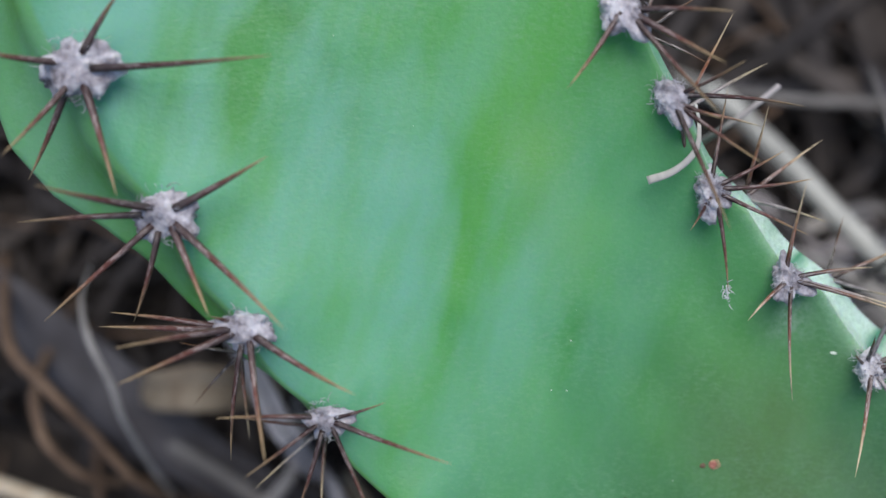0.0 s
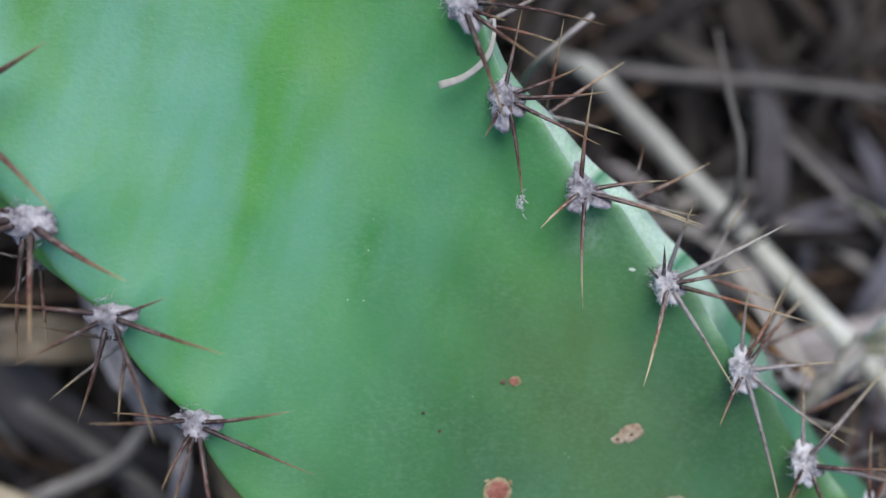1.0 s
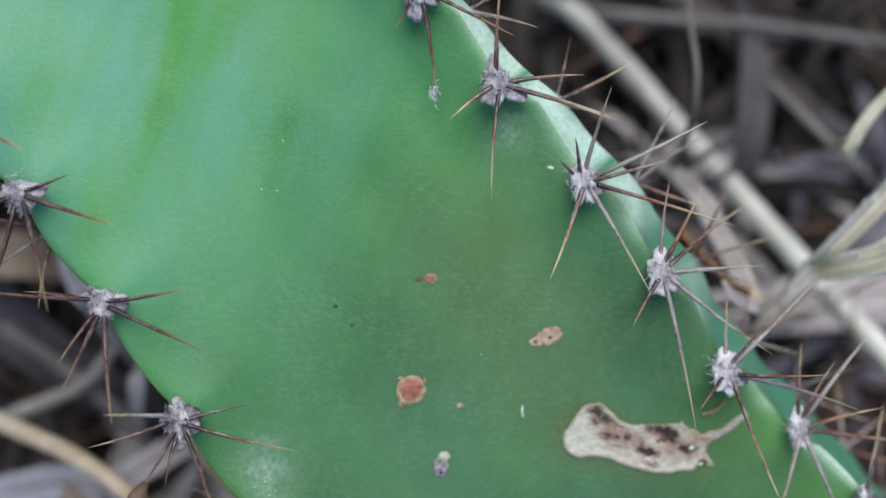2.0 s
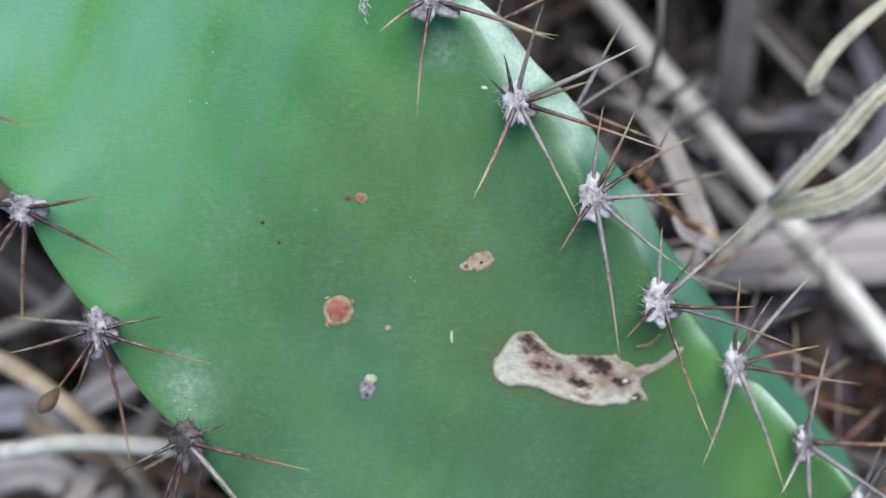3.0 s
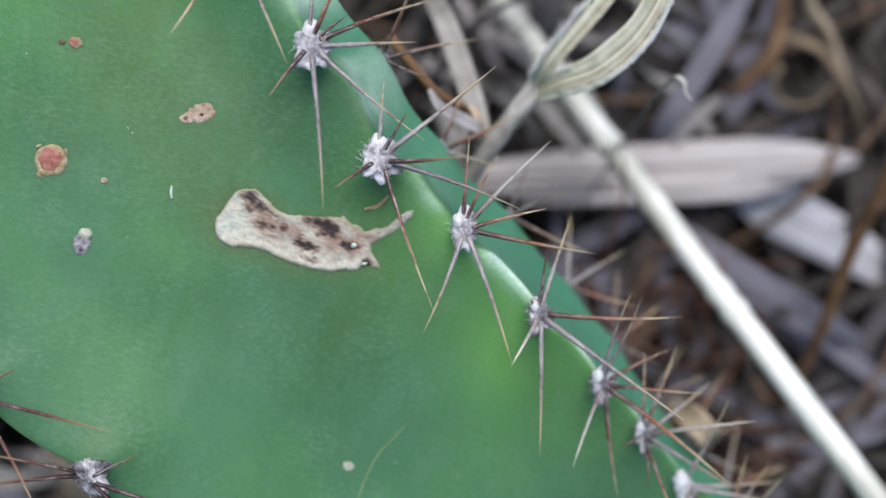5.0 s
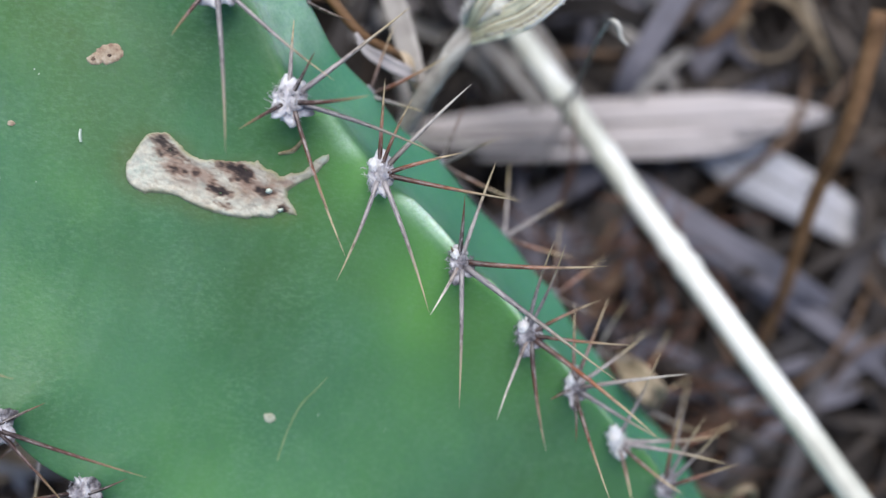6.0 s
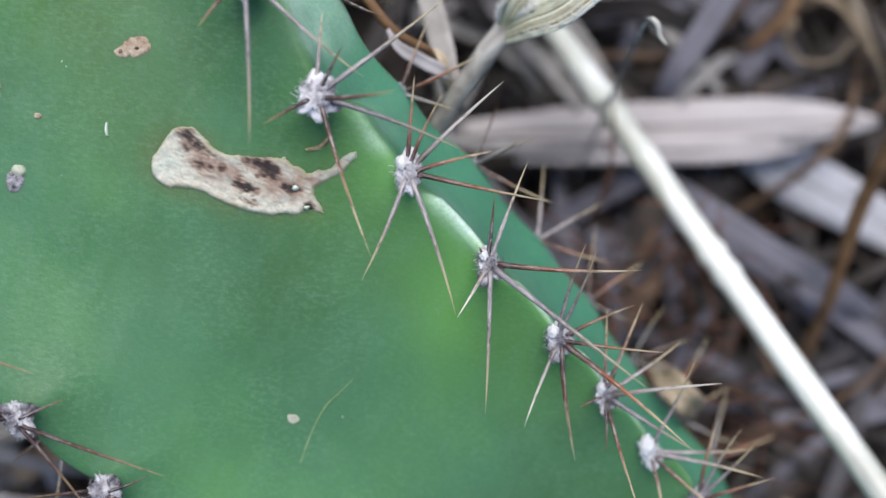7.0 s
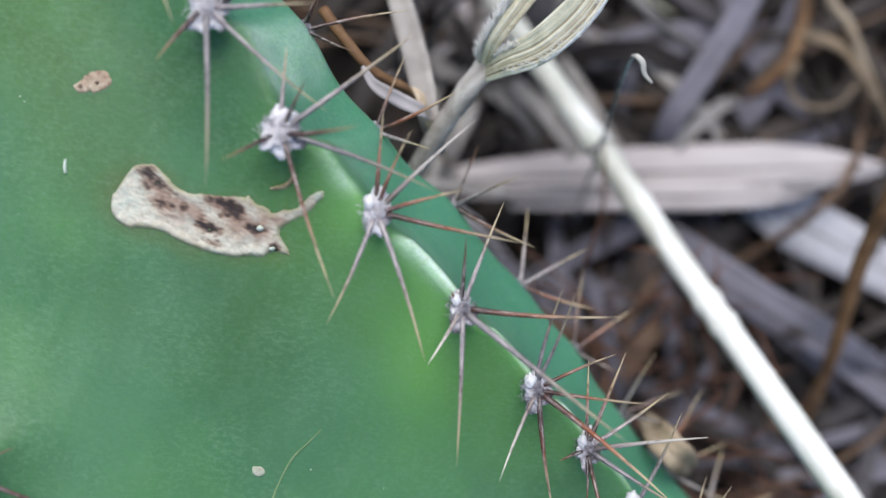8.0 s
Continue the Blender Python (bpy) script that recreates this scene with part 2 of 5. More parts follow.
leaf_pale = blotchy("leaf_pale_lilac", [(0.3, (0.34, 0.34, 0.385)), (0.6, (0.50, 0.50, 0.55)), (0.8, (0.62, 0.62, 0.67))], 60, 0.7, 500, 0.3)
leaf_taupe = blotchy("leaf_taupe", [(0.3, (0.115, 0.105, 0.102)), (0.6, (0.20, 0.186, 0.18)), (0.8, (0.31, 0.29, 0.28))], 70, 0.75, 500, 0.3)
leaf_dark = blotchy("leaf_dark_grey", [(0.3, (0.0370, 0.0318, 0.0360)), (0.6, (0.0852, 0.0792, 0.0880)), (0.8, (0.15, 0.14, 0.15))], 70, 0.75, 500, 0.3)
twig_brown = blotchy("twig_brown", [(0.3, (0.08, 0.048, 0.032)), (0.6, (0.175, 0.112, 0.075)), (0.8, (0.28, 0.195, 0.13))], 160, 0.75, 900, 0.3)
twig_grey = blotchy("twig_grey_beaded", [(0.34, (0.07, 0.065, 0.065)), (0.46, (0.24, 0.23, 0.225)), (0.60, (0.52, 0.51, 0.50))], 420, 0.8, 900, 0.3)
twig_amber = blotchy("twig_amber", [(0.3, (0.11, 0.055, 0.022)), (0.55, (0.23, 0.125, 0.060)), (0.8, (0.38, 0.24, 0.13))], 160, 0.7, 900, 0.3)
twig_rust = blotchy("twig_rust", [(0.3, (0.070, 0.030, 0.021)), (0.6, (0.15, 0.070, 0.045)), (0.8, (0.26, 0.145, 0.098))], 160, 0.75, 900, 0.3)
twig_tan = blotchy("twig_tan", [(0.3, (0.12, 0.085, 0.052)), (0.55, (0.24, 0.18, 0.12)), (0.8, (0.38, 0.30, 0.21))], 160, 0.7, 900, 0.3)
straw_cream = blotchy("straw_cream", [(0.3, (0.40, 0.30, 0.20)), (0.52, (0.60, 0.49, 0.36)), (0.72, (0.78, 0.70, 0.58))], 140, 0.6, 900, 0.3)
straw_tan = blotchy("straw_tan", [(0.3, (0.24, 0.175, 0.115)), (0.6, (0.40, 0.32, 0.23)), (0.8, (0.54, 0.46, 0.36))], 140, 0.7, 900, 0.3)
sheath_mat = blotchy("sheath_cream", [(0.32, (0.69, 0.62, 0.44)), (0.48, (0.83, 0.77, 0.58)), (0.66, (0.93, 0.88, 0.70))], 420, 0.5, 900, 0.2, sss=0.25)
sheath_pale = blotchy("sheath_edge", [(0.32, (0.75, 0.70, 0.54)), (0.5, (0.88, 0.84, 0.67)), (0.68, (0.93, 0.91, 0.76))], 420, 0.5, 900, 0.2, sss=0.25)
sheath_green = blotchy("sheath_grey_green", [(0.32, (0.44, 0.43, 0.32)), (0.5, (0.58, 0.57, 0.44)), (0.68, (0.73, 0.71, 0.55))], 420, 0.6, 900, 0.3, sss=0.25)
sheath_mid = blotchy("sheath_sage", [(0.32, (0.50, 0.48, 0.35)), (0.5, (0.67, 0.64, 0.48)), (0.68, (0.80, 0.77, 0.60))], 420, 0.6, 900, 0.3, sss=0.25)
sheath_tan = blotchy("sheath_tan", [(0.32, (0.50, 0.41, 0.26)), (0.5, (0.68, 0.58, 0.40)), (0.68, (0.83, 0.74, 0.54))], 420, 0.6, 900, 0.3, sss=0.25)
sheath_dark = blotchy("sheath_crease", [(0.32, (0.21, 0.17, 0.11)), (0.5, (0.35, 0.29, 0.20)), (0.68, (0.54, 0.47, 0.34))], 420, 0.8, 900, 0.3)
sheath_stem = blotchy("sheath_stem", [(0.34, (0.26, 0.235, 0.22)), (0.5, (0.42, 0.39, 0.37)), (0.66, (0.60, 0.575, 0.55))], 500, 0.8, 900, 0.5, None, ((0, 0, radians(48)), (8, 1, 1)))
hair_white = blotchy("white_hair", [(0.3, (0.90, 0.89, 0.87)), (0.7, (0.96, 0.96, 0.95))], 300, 0.45, 900, 0.1, sss=0.4)


# ---- mesh helpers ----
def finish(name, bm, material, parent=None, label="", smooth=True):
    me = bpy.data.meshes.new(name)
    bmesh.ops.recalc_face_normals(bm, faces=bm.faces[:])
    for f in bm.faces:
        f.smooth = smooth
    bm.to_mesh(me)
    bm.free()
    for m in material if isinstance(material, (list, tuple)) else [material]:
        me.materials.append(m)
    ob = new(name, me)
    if parent:
        ob.parent = parent
    if label:
        ob["label"] = label
    return ob


def part(name, bm, material, parent, label=""):
    return finish(name, bm, material, parent, label)


def glide(points, count):
    """Catmull-Rom through the points, evenly in parameter."""
    p = [Vector(q) for q in points]
    p = [p[0] * 2 - p[1], *p, p[-1] * 2 - p[-2]]
    out = []
    for k in range(count):
        u = k / (count - 1) * (len(p) - 3)
        i = min(int(u), len(p) - 4)
        t = u - i
        a, b, c, d = p[i : i + 4]
        out.append(0.5 * (2 * b + (c - a) * t + (2 * a - 5 * b + 4 * c - d) * t * t + (3 * b - a - 3 * c + d) * t**3))
    return out


def tube(bm, path, radii, sides=8, rough=0.0, flat=1.0, index=0):
    """A closed tube along the path with a radius at every point."""
    uv = bm.loops.layers.uv.verify()
    rings, side = [], None
    for k, p in enumerate(path):
        way = (path[min(k + 1, len(path) - 1)] - path[max(k - 1, 0)]).normalized()
        if side is None:
            side = way.orthogonal().normalized() if abs(way.z) > 0.95 else way.cross(Vector((0, 0, 1))).normalized()
        side = (side - way * side.dot(way)).normalized()
        up = side.cross(way)
        ring = []
        for j in range(sides):
            a = 2 * math.pi * j / sides
            r = radii[k] * (1 + rough * noise.noise(p * 400 + Vector((j * 3.1, 0, 0))))
            ring.append(bm.verts.new(p + side * (math.cos(a) * r) + up * (math.sin(a) * r * flat)))
        rings.append(ring)
    faces = []
    for k in range(len(rings) - 1):
        for j in range(sides):
            f = bm.faces.new((rings[k][j], rings[k][(j + 1) % sides], rings[k + 1][(j + 1) % sides], rings[k + 1][j]))
            for lo, v in zip(f.loops, (k, k, k + 1, k + 1)):
                lo[uv].uv = (j / sides, v / (len(rings) - 1))
            faces.append(f)
    faces.append(bm.faces.new(list(reversed(rings[0]))))
    faces.append(bm.faces.new(rings[-1]))
    for lo in faces[-1].loops:
        lo[uv].uv = (0, 1)
    for f in faces:
        f.material_index = index


def blade(bm, path, widths, thick=0.0004, fold=0.25, lean=0.0, index=0):
    """A leaf blade with thickness, folded along its midrib; lean turns it about its length, in degrees."""
    rows = []
    for k, p in enumerate(path):
        way = (path[min(k + 1, len(path) - 1)] - path[max(k - 1, 0)]).normalized()
        side = way.cross(Vector((0, 0, 1)))
        side = side.normalized() if side.length > 1e-4 else Vector((1, 0, 0))
        up = side.cross(way).normalized()
        turn = Matrix.Rotation(radians(lean), 3, way)
        side, up = turn @ side, turn @ up
        w = widths[k]
        top = [p + side * (w * x) + up * (abs(x) * w * fold * 2 + thick * (1 - abs(x) * 1.6)) for x in (-0.5, -0.22, 0, 0.22, 0.5)]
        low = [p + side * (w * x) + up * (abs(x) * w * fold * 2 - thick * 0.5) for x in (0.5, 0.22, 0, -0.22, -0.5)]
        rows.append([bm.verts.new(v) for v in top + low])
    n = len(rows[0])
    for k in range(len(rows) - 1):
        for j in range(n):
            bm.faces.new((rows[k][j], rows[k][(j + 1) % n], rows[k + 1][(j + 1) % n], rows[k + 1][j])).material_index = index
    bm.faces.new(list(reversed(rows[0]))).material_index = index
    bm.faces.new(rows[-1]).material_index = index


def swell(count, root, belly, tip, at=0.5):
    """Widths along a blade: root, fullest at 'at', then to the tip."""
    out = []
    for k in range(count):
        u = k / (count - 1)
        out.append(root + (belly - root) * math.sin(u / at * math.pi / 2) if u < at else tip + (belly - tip) * math.cos((u - at) / (1 - at) * math.pi / 2) ** 0.8)
    return out


# ---- ground ----
def ground():
    bm = bmesh.new()
    steps = [-400, -60, -12, -3, -1.0] + [-0.5 + 0.02 * k for k in range(51)] + [1.0, 3, 12, 60, 400]
    grid = []
    for y in steps:
        row = []
        for x in steps:
            near = max(0.0, 1 - max(abs(x), abs(y)) / 0.6)
            h = noise.fractal(Vector((x * 14, y * 14, 0)), 0.7, 2.1, 4) * 0.008 * near
            row.append(bm.verts.new((x + 0.06, y - 0.04, h - 0.034)))
        grid.append(row)
    for j in range(len(steps) - 1):
        for i in range(len(steps) - 1):
            bm.faces.new((grid[j][i], grid[j][i + 1], grid[j + 1][i + 1], grid[j + 1][i]))
    tagged(finish("ground", bm, soil), "dark bare soil under dead grass", "ground", kind="structure")


ground()

# ---- the cactus ----
# Along the stem (ALONG) and across it (ACROSS), in plan.
ALONG, ACROSS = Vector((0.6223, -0.7828, 0)), Vector((0.7828, 0.6223, 0))
L_RIB = [(-0.0448, 0.0293, 0.1210), (-0.0352, 0.0097, 0.1195), (-0.0261, -0.0063, 0.1178), (-0.0164, -0.0192, 0.1155), (-0.0062, -0.0341, 0.1130), (0.0037, -0.0505, 0.1116), (0.0147, -0.0661, 0.1064), (0.0261, -0.0809, 0.1016), (0.0424, -0.0920, 0.1009), (0.0530, -0.1020, 0.0955)]
R_RIB = [(0.0272, 0.0326, 0.1230), (0.0332, 0.0204, 0.1200), (0.0385, 0.0077, 0.1165), (0.0494, -0.0052, 0.1130), (0.0614, -0.0190, 0.1097), (0.0721, -0.0323, 0.1079), (0.0817, -0.0470, 0.1042), (0.0937, -0.0560, 0.0985), (0.1052, -0.0678, 0.0934), (0.1155, -0.0781, 0.0871), (0.1232, -0.0863, 0.0806), (0.1310, -0.0952, 0.0741), (0.1391, -0.1026, 0.0720)]


def plan(p):
    v = Vector((p[0], p[1], 0))
    return v.dot(ALONG), v.dot(ACROSS)


# The two ribs that flank the broad face carry on past the areoles: a blunt young end and a root end in the soil.
L_PAST = [(-0.135, 0.019, 0.116), (-0.110, 0.002, 0.128), (-0.080, -0.006, 0.128), (0.140, -0.016, 0.083), (0.170, -0.009, 0.068), (0.200, -0.002, 0.048), (0.240, 0.004, 0.010), (0.290, 0.010, -0.055)]
R_PAST = [(-0.135, 0.029, 0.116), (-0.110, 0.041, 0.126), (-0.080, 0.047, 0.128), (-0.040, 0.046, 0.124), (0.200, 0.045, 0.047), (0.240, 0.040, 0.010), (0.290, 0.034, -0.055)]
STEP = 0.0012
STATIONS = np.arange(-0.135, 0.29, STEP)


def rib_line(rib, past, out):
    """Across-offset and height of a rib at every station; the skin lies a little under the areoles' tops."""
    rows = sorted([(plan(p)[0], plan(p)[1] + out, p[2] - 0.0011) for p in rib] + past)
    rows = np.array(rows)
    kernel = np.exp(-0.5 * (np.arange(-9, 10) / 4.0) ** 2)
    kernel /= kernel.sum()
    out = []
    for c in (1, 2):
        v = np.interp(STATIONS, rows[:, 0], rows[:, c])
        out.append(np.convolve(np.pad(v, 9, mode="edge"), kernel, "valid"))
    return np.array(out)


def phase(rib):
    """How far each station lies between the areole above it (0) and the one below it (1)."""
    at = sorted(plan(p)[0] for p in rib)
    at = [at[0] - 0.018 * k for k in range(6, 0, -1)] + at + [at[-1] + 0.013 * k for k in range(1, 13)]
    k = np.clip(np.searchsorted(at, STATIONS) - 1, 0, len(at) - 2)
    lo, hi = np.array(at)[k], np.array(at)[k + 1]
    return np.clip((STATIONS - lo) / (hi - lo), 0, 1)


def step_up(v, lo, hi):
    u = np.clip((v - lo) / (hi - lo), 0, 1)
    return u * u * (3 - 2 * u)


# Between areoles a rib swells outward into a tubercle and tucks in again at the next areole.
L_PHASE, R_PHASE = phase(L_RIB), phase(R_RIB)
L_SWELL, R_SWELL = np.sin(np.pi * L_PHASE**0.85), 1.2 * step_up(R_PHASE, -0.04, 0.26) * (1 - R_PHASE) ** 0.85
LOWER = step_up(STATIONS, 0.100, 0.103)
R_SWELL = R_SWELL * np.interp(STATIONS, [0.0, 0.018, 0.035], [0.3, 0.6, 1]) * (1 - LOWER) + 0.36 * np.sin(np.pi * R_PHASE**0.9) * LOWER
R_SHARP = step_up(R_PHASE, 0.12, 0.34) * np.interp(STATIONS, [0.053, 0.058, 0.069, 0.072, 0.0876, 0.089, 0.101, 0.104], [1, 0.8, 0.85, 0.85, 0.6, 0.2, 0.2, 1])
L_BASE, R_BASE = rib_line(L_RIB, L_PAST, -0.0010), rib_line(R_RIB, R_PAST, 0.0006)
L_BASE[1] += 0.0009
L_LINE = L_BASE + np.array([-0.0032 * L_SWELL, -0.0015 * L_SWELL])
R_LINE = R_BASE + np.array([0.0036 * R_SWELL, -0.0006 * R_SWELL])
GIRTH = np.interp(STATIONS, [-0.135, -0.128, -0.105, -0.08, 0.17, 0.24, 0.29], [0.12, 0.4, 0.8, 1, 1, 0.85, 0.7])
DIP = np.interp(STATIONS, [-0.135, -0.09, 0.0, 0.08, 0.125, 0.2, 0.29], [0.001, 0.004, 0.0050, 0.0054, 0.0078, 0.006, 0.003])
Q_OUT = np.interp(STATIONS, [-0.01, 0.012, 0.03, 0.053, 0.075, 0.10, 0.13, 0.16], [0.0020, 0.0030, 0.0052, 0.0072, 0.0084, 0.0088, 0.0080, 0.0066])
Q_LOW = np.interp(STATIONS, [0.03, 0.053, 0.075, 0.10, 0.13], [0.0062, 0.0085, 0.0160, 0.0255, 0.0280])
K_OUT = np.interp(STATIONS, [-0.09, -0.054, -0.045, -0.037, -0.030, -0.02, -0.009, 0.005, 0.03], [0.0130, 0.0175, 0.0152, 0.0112, 0.0086, 0.0064, 0.0042, 0.0022, 0.0012])
HOLLOW = np.interp(STATIONS, [0.0, 0.03, 0.09, 0.12], [0, 0.0009, 0.0009, 0.0003])
COUNTS = (60, 24, 20, 14, 14, 20, 24)


def outline(k):
    """The stem's outline across station k: rib tops joined by hollow faces, then rounded."""
    g = GIRTH[k]
    left, right = np.array(L_LINE[:, k]), np.array(R_LINE[:, k])
    deep_l, deep_r = np.array(L_BASE[:, k]), np.array(R_BASE[:, k])
    mid = (deep_l + deep_r) / 2
    push_l, push_r = left - deep_l, right - deep_r
    ribs = [left, right, deep_r + np.array((Q_OUT[k] + 0.0006, -Q_LOW[k])) * g, deep_r + np.array((0.002, -0.048)) * g, mid + np.array((0, -0.058)) * g,
            deep_l + np.array((-0.001, -0.046)) * g, deep_l + np.array((-K_OUT[k], -0.0175)) * g]
    dips = [DIP[k], 0.0022 * g, 0.004 * g, 0.003 * g, 0.003 * g, 0.004 * g, 0.0025 * g]
    pts = []
    for i, count in enumerate(COUNTS):
        a, b = (deep_l, deep_r) if i == 0 else (ribs[i], ribs[(i + 1) % 7])
        way = b - a
        inward = np.array((way[1], -way[0])) / max(np.linalg.norm(way), 1e-6)
        u = np.arange(count)[:, None] / count
        dip = dips[i] * (1 - np.abs(2 * u - 1) ** 2.4)
        if i == 0:
            dip = dip + HOLLOW[k] * np.exp(-(((u - 0.86) / 0.085) ** 2))
        line = a + way * u + inward * dip
        if i == 0:
            line = line + push_l * np.exp(-((u / 0.11) ** 2)) + push_r * np.exp(-(((1 - u) / 0.13) ** 2))
        pts.append(line)
    pts = np.concatenate(pts)
    kernel = np.exp(-0.5 * (np.arange(-5, 6) / 1.1) ** 2)
    kernel /= kernel.sum()
    first = np.stack([np.convolve(np.r_[pts[-5:, c], pts[:, c], pts[:5, c]], kernel, "valid") for c in (0, 1)], 1)
    soft = np.exp(-0.5 * (np.arange(-8, 9) / 2.6) ** 2)
    soft /= soft.sum()
    second = np.stack([np.convolve(np.r_[first[-8:, c], first[:, c], first[:8, c]], soft, "valid") for c in (0, 1)], 1)
    at = np.arange(len(first))
    share = 0.8 * (1 - 0.9 * R_SHARP[k]) * np.exp(-(((at - 61.5) / 5.0) ** 2)) + 0.95 * np.exp(-((np.minimum(at, len(first) - at) / 5.0) ** 2))
    share = share[:, None]
    round_l = np.exp(-0.5 * (np.arange(-14, 15) / 4.6) ** 2)
    round_l /= round_l.sum()
    third = np.stack([np.convolve(np.r_[first[-14:, c], first[:, c], first[:14, c]], round_l, "valid") for c in (0, 1)], 1)
    soft_l = 0.8 * np.exp(-((np.minimum(at, len(first) - at) / 7.0) ** 4))[:, None]
    soft_l = soft_l + 0.75 * (1 - R_SHARP[k]) * np.exp(-(((at - 61.0) / 7.0) ** 4))[:, None]
    return (first * (1 - share) + second * share) * (1 - soft_l) + third * soft_l


SECTIONS = np.array([outline(k) for k in range(len(STATIONS))])


def skin_point(k, j):
    n, z = SECTIONS[k, j]
    p = ALONG * float(STATIONS[k]) + ACROSS * float(n)
    return Vector((p.x, p.y, float(z)))


def skin_rise(p):
    """Swelling under the areoles and slow unevenness of the skin."""
    d2 = ((np.array(TUFTS) - np.array(p)) ** 2).sum(1)
    return 0.0010 * float(np.exp(-d2 / (2 * 0.0044**2)).sum()) + 0.0005 * noise.noise(p * 45) + 0.00025 * noise.noise(p * 130) - 0.0006


def face_height(x, y):
    """Height of the broad face over a place in plan."""
    s, n = plan((x, y))
    at = min(max((s - STATIONS[0]) / STEP, 0), len(STATIONS) - 2.001)
    k = int(at)
    lo, hi = (float(np.interp(n, SECTIONS[i, :60, 0], SECTIONS[i, :60, 1])) for i in (k, k + 1))
    z = lo + (hi - lo) * (at - k)
    return z + skin_rise(Vector((x, y, z)))


SCAR_LINE = [(0.0604, -0.0559, 0.0030), (0.0637, -0.0559, 0.0042), (0.0692, -0.0583, 0.0033), (0.0749, -0.0589, 0.0035), (0.0793, -0.0605, 0.0018), (0.0833, -0.0559, 0.0008)]
POWDER = [(0.0140, -0.0607, 0.0016, 0.0028, 0.42), (0.0130, -0.0570, 0.0030, 0.0034, 0.34), (0.0172, -0.0590, 0.0040, 0.0050, 0.22), (0.0510, -0.0105, 0.0030, 0.0036, 0.38), (0.0822, -0.0425, 0.0020, 0.0034, 0.35)]
# Yellow-green patches; the first stands for light glowing through the right rib.
YELLOW_PATCHES = [(0.0998, -0.0735, 0.0058, 0.0095, 0.42), (0.0150, 0.0150, 0.0055, 0.0085, 0.42), (0.0190, 0.0050, 0.0050, 0.0070, 0.42)]
cactus = tagged(new("cactus"), "green ribbed cactus with woolly areoles, long spines and corky scars", "cactus")
TUFTS = []


def stem_body():
    bm = bmesh.new()
    grid = []
    layers = ("rib_wax_gloss", "yellow_glow", "scar_halo", "dust", "far_side_shade")
    for n in layers:
        bm.verts.layers.float.new(n)
    wax, yellow, halo, dust, far = (bm.verts.layers.float[n] for n in layers)
    old = np.interp(STATIONS, [0.080, 0.100, 0.135, 0.15], [0, 1, 1, 0.3])
    young = np.interp(STATIONS, [-0.05, 0.0, 0.072, 0.100], [0.8, 1, 1, 0])
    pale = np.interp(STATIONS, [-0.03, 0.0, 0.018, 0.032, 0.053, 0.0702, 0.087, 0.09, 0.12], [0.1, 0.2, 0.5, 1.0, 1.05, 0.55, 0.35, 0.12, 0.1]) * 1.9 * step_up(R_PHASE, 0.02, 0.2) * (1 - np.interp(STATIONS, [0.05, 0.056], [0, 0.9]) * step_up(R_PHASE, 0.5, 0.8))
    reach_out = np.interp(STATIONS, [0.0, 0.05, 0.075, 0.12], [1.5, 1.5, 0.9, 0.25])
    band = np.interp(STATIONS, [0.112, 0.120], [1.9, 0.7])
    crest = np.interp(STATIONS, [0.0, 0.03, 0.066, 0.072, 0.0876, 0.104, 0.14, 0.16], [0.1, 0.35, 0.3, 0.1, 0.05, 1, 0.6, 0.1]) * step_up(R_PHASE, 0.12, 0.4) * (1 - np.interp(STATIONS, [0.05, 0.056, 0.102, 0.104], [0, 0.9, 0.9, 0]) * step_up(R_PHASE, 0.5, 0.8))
    for k in range(len(STATIONS)):
        row = []
        centre = skin_point(k, 0).lerp(skin_point(k, 60), 0.5) - Vector((0, 0, 0.02))
        for j in range(SECTIONS.shape[1]):
            p = skin_point(k, j)
            v = bm.verts.new(p + (p - centre).normalized() * skin_rise(p))
            grain = 0.75 + 0.5 * noise.noise(p * 260)
            # Glow of light through the right rib, painted yellow-green.
            v[yellow] = float(old[k]) * 0.62 * math.exp(-(((60 - j) / (13 if j < 60 else 1.5)) ** 2)) * (0.8 + 0.5 * noise.noise(p * 60))
            wide = (j - 61) / 23
            blur = 3 + 7 * (1 - float(R_SHARP[k]))
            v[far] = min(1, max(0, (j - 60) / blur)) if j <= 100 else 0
            whitening = 1.6 * float(crest[k]) * math.exp(-(((j - 60.3) / (float(band[k]) if j < 60.3 else 0.95)) ** 2))
            # Gloss on the flank beyond the crest, painted pale.
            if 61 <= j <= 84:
                whitening += float(pale[k]) * math.exp(-((wide / float(reach_out[k])) ** 2)) * min(1, (j - 60) / (blur - 2))
            v[wax] = min(1, max(0, grain * whitening))
            reach = min(math.hypot(p.x - x, p.y - y) - r for x, y, r in SCAR_LINE) if j < 60 else 1
            v[halo] = 0.6 * math.exp(-((max(reach, 0) / 0.0016) ** 2)) * (0.8 + 0.5 * noise.noise(p * 300))
            # Light on the left flank, put into its colour as yellow-green.
            if j >= 150:
                v[yellow] = 0.6 * float(young[k])
            if j < 58:
                v[yellow] += sum(a * math.exp(-(((p.x - x) / rx) ** 2) - ((p.y - y) / ry) ** 2) for x, y, rx, ry, a in YELLOW_PATCHES) * (1 + 0.7 * noise.noise(p * 110))
                v[dust] = min(1, sum(a * math.exp(-(((p.x - x) / rx) ** 2) - ((p.y - y) / ry) ** 2) for x, y, rx, ry, a in POWDER) * (1 + 1.1 * noise.noise(p * 420)))
            row.append(v)
        grid.append(row)
    n = len(grid[0])
